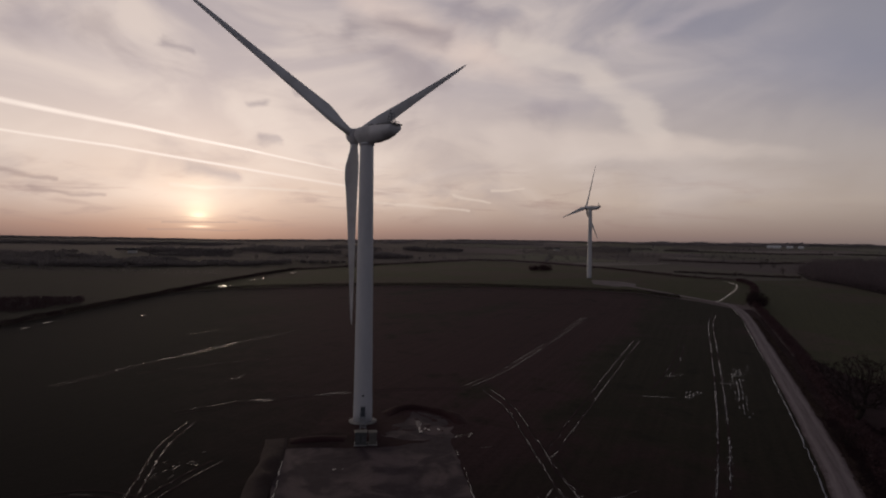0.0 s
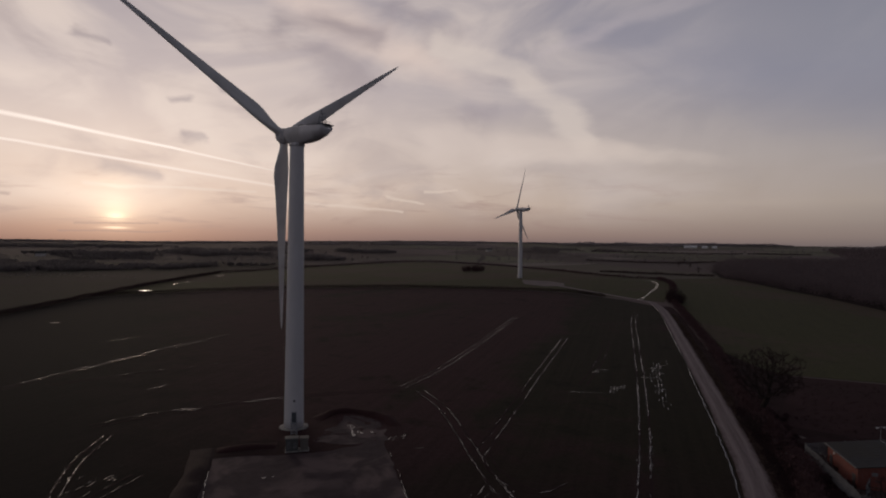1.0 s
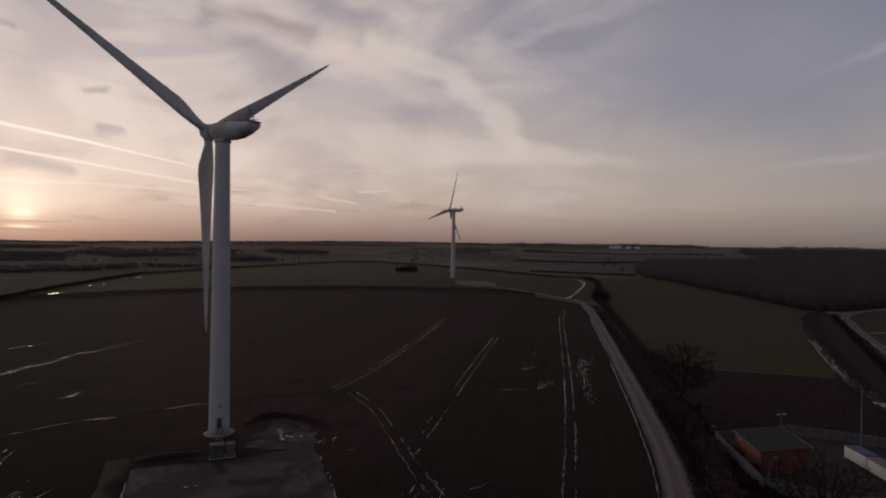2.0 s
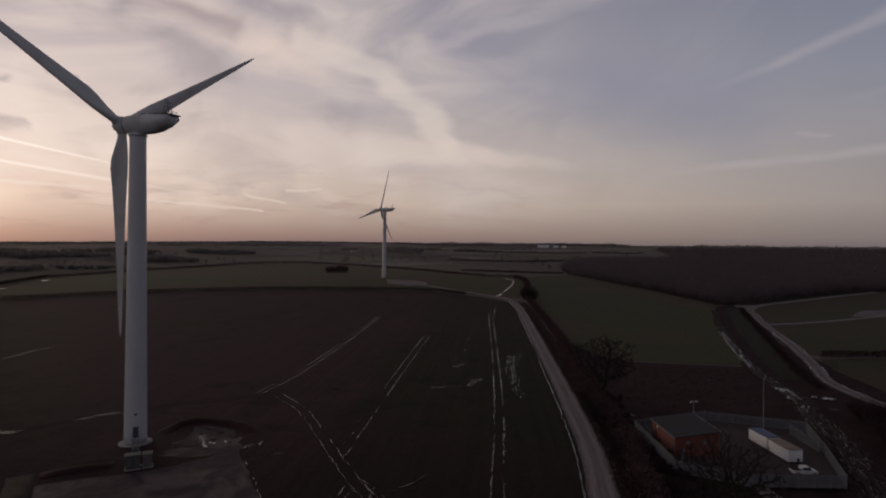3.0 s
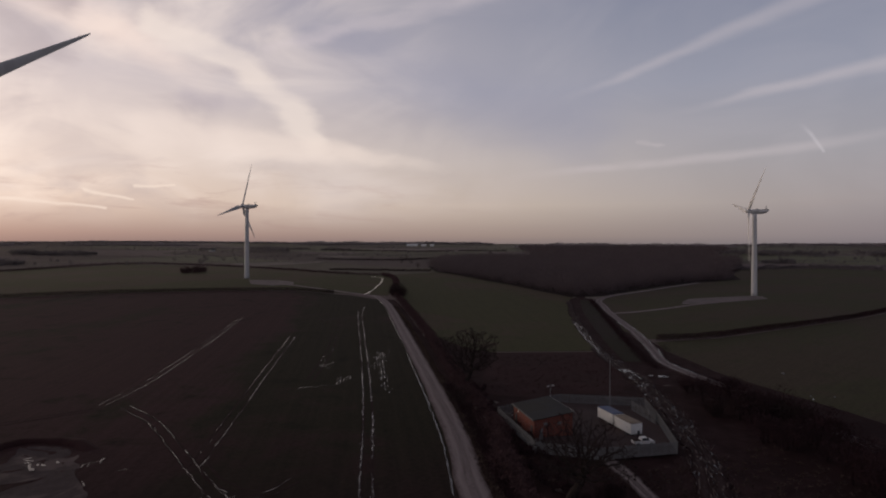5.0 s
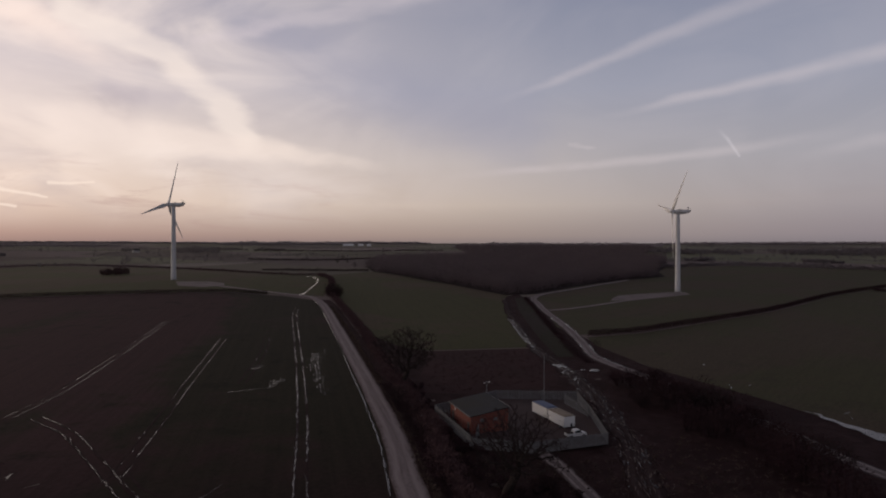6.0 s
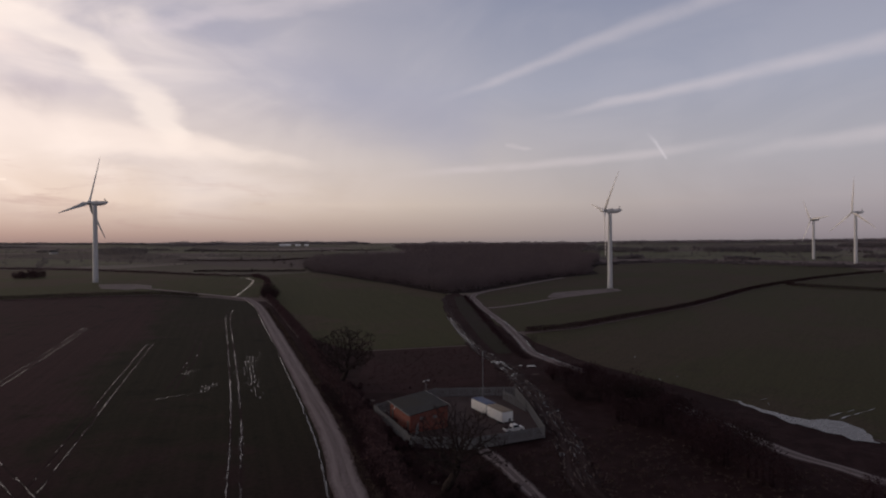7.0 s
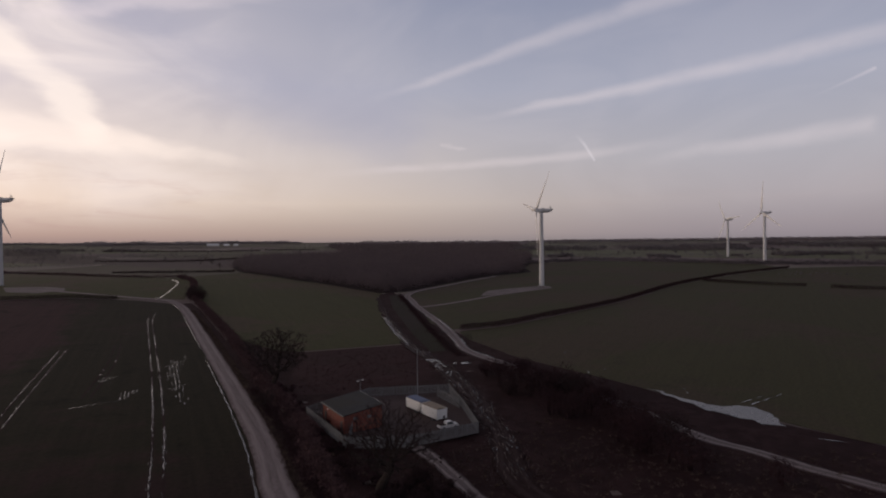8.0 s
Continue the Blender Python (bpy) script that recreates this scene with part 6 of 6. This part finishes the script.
def branch_net(rng, height, radius, clear, n, step, lean):
    """Nodes and parents of a tree that grows from its trunk towards scattered free room in the crown."""
    pos, parent, kids = [np.zeros(3)], [-1], [1]
    d = np.array([lean[0], lean[1], 1.0])
    while pos[-1][2] < clear:
        d = d + rng.normal(0, 0.10, 3) * (1, 1, 0)
        d[2] = 1.0
        pos.append(pos[-1] + d / np.linalg.norm(d) * step)
        parent.append(len(pos) - 2)
        kids.append(1)
    g = rng.normal(size=(n, 3))
    g /= np.linalg.norm(g, axis=1)[:, None]
    g *= (rng.uniform(0.02, 1.0, n) ** 0.45)[:, None]
    low = clear * 0.75
    # an uneven, lobed crown
    lobes = np.array([1 + 0.45 * noise.noise((a * 1.6, b * 1.6, c * 1.6 + height)) for a, b, c in g])
    free = pos[-1] * (1, 1, 0) + np.array([lean[0] * 4, lean[1] * 4, (low + height) / 2]) + g * lobes[:, None] * (radius, radius, (height - low) / 2)
    near = np.zeros(n, int)
    dist = np.full(n, 1e9)
    for k, p in enumerate(pos):
        q = np.linalg.norm(free - p, axis=1)
        near, dist = np.where(q < dist, k, near), np.minimum(q, dist)
    alive = np.ones(n, bool)
    for _ in range(260):
        if not alive.any():
            break
        grown = []
        for k in np.unique(near[alive]):
            if kids[k] > 3:
                continue
            way = (free[alive & (near == k)] - pos[k])
            way = (way / np.linalg.norm(way, axis=1)[:, None]).mean(0)
            way = way / (np.linalg.norm(way) + 1e-6) + rng.normal(0, 0.32, 3)
            grown.append((k, pos[k] + way / np.linalg.norm(way) * step))
        if not grown:
            break
        for k, p in grown:
            kids[k] += 1
            pos.append(p)
            parent.append(k)
            kids.append(0)
            q = np.linalg.norm(free - p, axis=1)
            near, dist = np.where(q < dist, len(pos) - 1, near), np.minimum(q, dist)
        alive &= dist > step * 1.25
    return pos, parent


def bare_tree(name, x, y, height, radius, seed, label, clear=0.3, n=420, step=0.4, base_r=0.4, lean=(0, 0), twigs=5):
    """A tree in winter: a short trunk, crooked spreading limbs and a net of fine twigs."""
    rng = np.random.default_rng(seed)
    pos, parent = branch_net(rng, height, radius, clear * height, n, step, lean)
    m = len(pos)
    area, ends = np.zeros(m), np.ones(m, bool)
    for k in range(m - 1, 0, -1):
        if ends[k]:
            area[k] = 1.0
        area[parent[k]] += area[k]
        ends[parent[k]] = False
    thick = np.maximum(base_r * (np.maximum(area, 1.0) / area[0]) ** 0.47, 0.02)
    top = new(name)
    top.matrix_world = Matrix.Translation(up(x, y, -0.15))
    tagged(top, label, "tree", "bare trees")
    trunk, vs, fs = bmesh.new(), [], []
    for k in range(1, m):
        p = parent[k]
        a, b, ra, rb = Vector(pos[p]), Vector(pos[k]), thick[k] * 1.08, thick[k] * 0.97
        if p == 0:
            ra = thick[k] * 1.5
        if thick[k] > 0.065:
            limb(trunk, a, b, ra, rb, 9 if thick[k] > 0.2 else 5)
            continue
        d = (b - a).normalized()
        xx = d.orthogonal().normalized()
        yy = d.cross(xx)
        c0 = len(vs)
        for c, r in ((a, ra), (b, rb)):
            for g in (0, 2.094, 4.189):
                vs.append(c + (xx * math.cos(g) + yy * math.sin(g)) * r)
        fs += [(c0, c0 + 1, c0 + 4, c0 + 3), (c0 + 1, c0 + 2, c0 + 5, c0 + 4), (c0 + 2, c0, c0 + 3, c0 + 5)]
        if area[k] < 6:
            for _ in range(twigs):
                w = d + Vector(rng.normal(0, 0.6, 3))
                w = w.normalized() * step * float(rng.uniform(0.8, 2.2))
                q = a.lerp(b, float(rng.uniform(0, 1)))
                side = w.cross(Vector(rng.normal(0, 1, 3))).normalized() * 0.022
                c0 = len(vs)
                vs += [q - side, q + side, q + w]
                fs.append((c0, c0 + 1, c0 + 2))
    part("trunk", trunk, M_BARK, top)
    crown = child("crown", mesh_from("crown", vs, fs, M_TWIGBARK), top)
    tagged(crown, "fine bare twigs", kind="stuff")
    return top


M_TWIGBARK = material("twig_bark", (0.026, 0.0185, 0.0185), (0.046, 0.034, 0.033), 0.8, 0.95, spec=0.1)
bare_tree("oak", 94.2, 130.5, 16.4, 8.0, 61, "broad leafless oak beside the hedge", 0.3, 1000, 0.5, 0.6, (0, 0), 10)
bare_tree("oak", 65.6, 62.2, 14.8, 7.0, 62, "gnarled leafless oak in front of the compound", 0.36, 1000, 0.45, 0.62, (0.0, 0.0), 4)
bare_tree("thorn", 190, 348, 10.0, 6.5, 63, "bushy leafless thorn at the track junction", 0.12, 420, 0.5, 0.4, (0, 0), 9)
bare_tree("thorn", 197, 362, 8.0, 5.0, 64, "bushy leafless thorn at the track junction", 0.12, 300, 0.5, 0.35, (0, 0), 9)
bare_tree("sapling", 181, 129, 5.0, 1.8, 65, "small bare sapling beside the stone track", 0.2, 90, 0.35, 0.09)
bare_tree("oak", 134, 62, 7.5, 4.6, 66, "bare tree standing in dark scrub", 0.2, 320, 0.4, 0.25, (0, 0), 7)
bare_tree("oak", 116, 34, 6.5, 4.4, 67, "bare tree standing in dark scrub", 0.2, 320, 0.4, 0.25, (0, 0), 7)
for k, (tx, ty, th) in enumerate(((450, 816, 12.0), (461, 803, 9.5), (398, 673, 8.0), (307, 604, 6.0), (520, 925, 10.0), (640, 934, 9.0))):
    bare_tree("hedge_tree", tx, ty, th, th * 0.45, 90 + k, "bare round-headed tree in a far hedge", 0.2, 120, 0.7, 0.3, (0, 0), 10)
bare_tree("thorn", 118, 178, 6.0, 3.6, 69, "bare hedge tree beside the farm road", 0.15, 240, 0.4, 0.2, (0, 0), 7)
bare_tree("thorn", 82, 116, 5.5, 3.4, 70, "bare thorn between hedge and compound", 0.15, 240, 0.4, 0.2, (0, 0), 7)

# scrub
wood("scrub_bank", [(154, 100), (147, 72), (134, 52), (125, 38), (114, 27), (106, 10), (99, 8), (104, 32), (113, 52), (124, 74), (143, 96)], 2.6, 6.2, 440, 0.5, "dense dark thorn scrub in clumps along the lane", 71, M_SCRUB, "scrub", 0.55, 0.3, patchy=0.75)
wood("scrub_road", [(82, 112), (73, 86), (66, 68), (61, 50), (50, 30), (56, 26), (66, 46), (72, 66), (79, 84), (87, 108), (98, 126), (94, 130)], 2.4, 1.7, 200, 0.45, "low dark scrub between hedge and compound", 72, M_SCRUB, "scrub", 0.6, 0.3)
wood("scrub_front", [(62, 56), (72, 62), (78, 66), (74, 50), (66, 30), (56, 30)], 2.0, 1.8, 160, 0.45, "low bramble scrub before the compound", 73, M_SCRUB, "scrub", 0.6, 0.3)
wood("weeds_bare", [(130, 160), (162, 144), (142, 118), (126, 108), (100, 116), (96, 122)], 2.4, 0.5, 9, 0.28, "sparse dead weeds on bare earth", 75, M_SCRUB, "weeds", 1.6, 0.4)
wood("tussocks", [(70, 84), (60, 40), (60, -40), (130, -40), (136, 0), (112, 30), (118, 60), (98, 62), (84, 66)], 2.0, 0.45, 16, 0.26, "rough tussocks of dead grass", 76, M_TUSSOCK, "grass", 1.6, 0.6)
hedge("verge", [(43.4, 36), (59.4, 73), (71.6, 96), (90, 135), (128.6, 219), (165, 304)], 0.4, 2.0, 0.28, 80, "rough grass verge along the farm road", 77, bushy=0.8, mat=M_TUSSOCK, category="grass")
hedge("mud_clods", HAUL[7:], 0.16, 6.5, 0.24, 150, "pale churned clods along the haul track", 78, bushy=0.9, mat=M_CLOD, category="mud", thin=1.0, gaps=0.0)
hedge("mud_clods", HAUL[1:8], 0.14, 3.2, 0.3, 40, "pale churned clods along the haul track", 79, bushy=0.9, mat=M_CLOD, category="mud", thin=1.0)
hedge("scrub_edge", [(146, 78), (138.5, 62), (131, 51), (125, 41.5)], 3.0, 3.6, 0.5, 190, "ragged thorn scrub beside the stone lane", 81, gaps=0.2, bushy=0.9, mat=M_SCRUB, category="scrub", thin=0.4)
hedge("verge_scrub", [(29, 4), (44, 34), (60, 70), (72.5, 95), (91, 134)], 0.7, 3.2, 0.36, 150, "low dark brambles between road and hedge", 82, gaps=0.1, bushy=0.9, mat=M_SCRUB, category="scrub", thin=0.4)
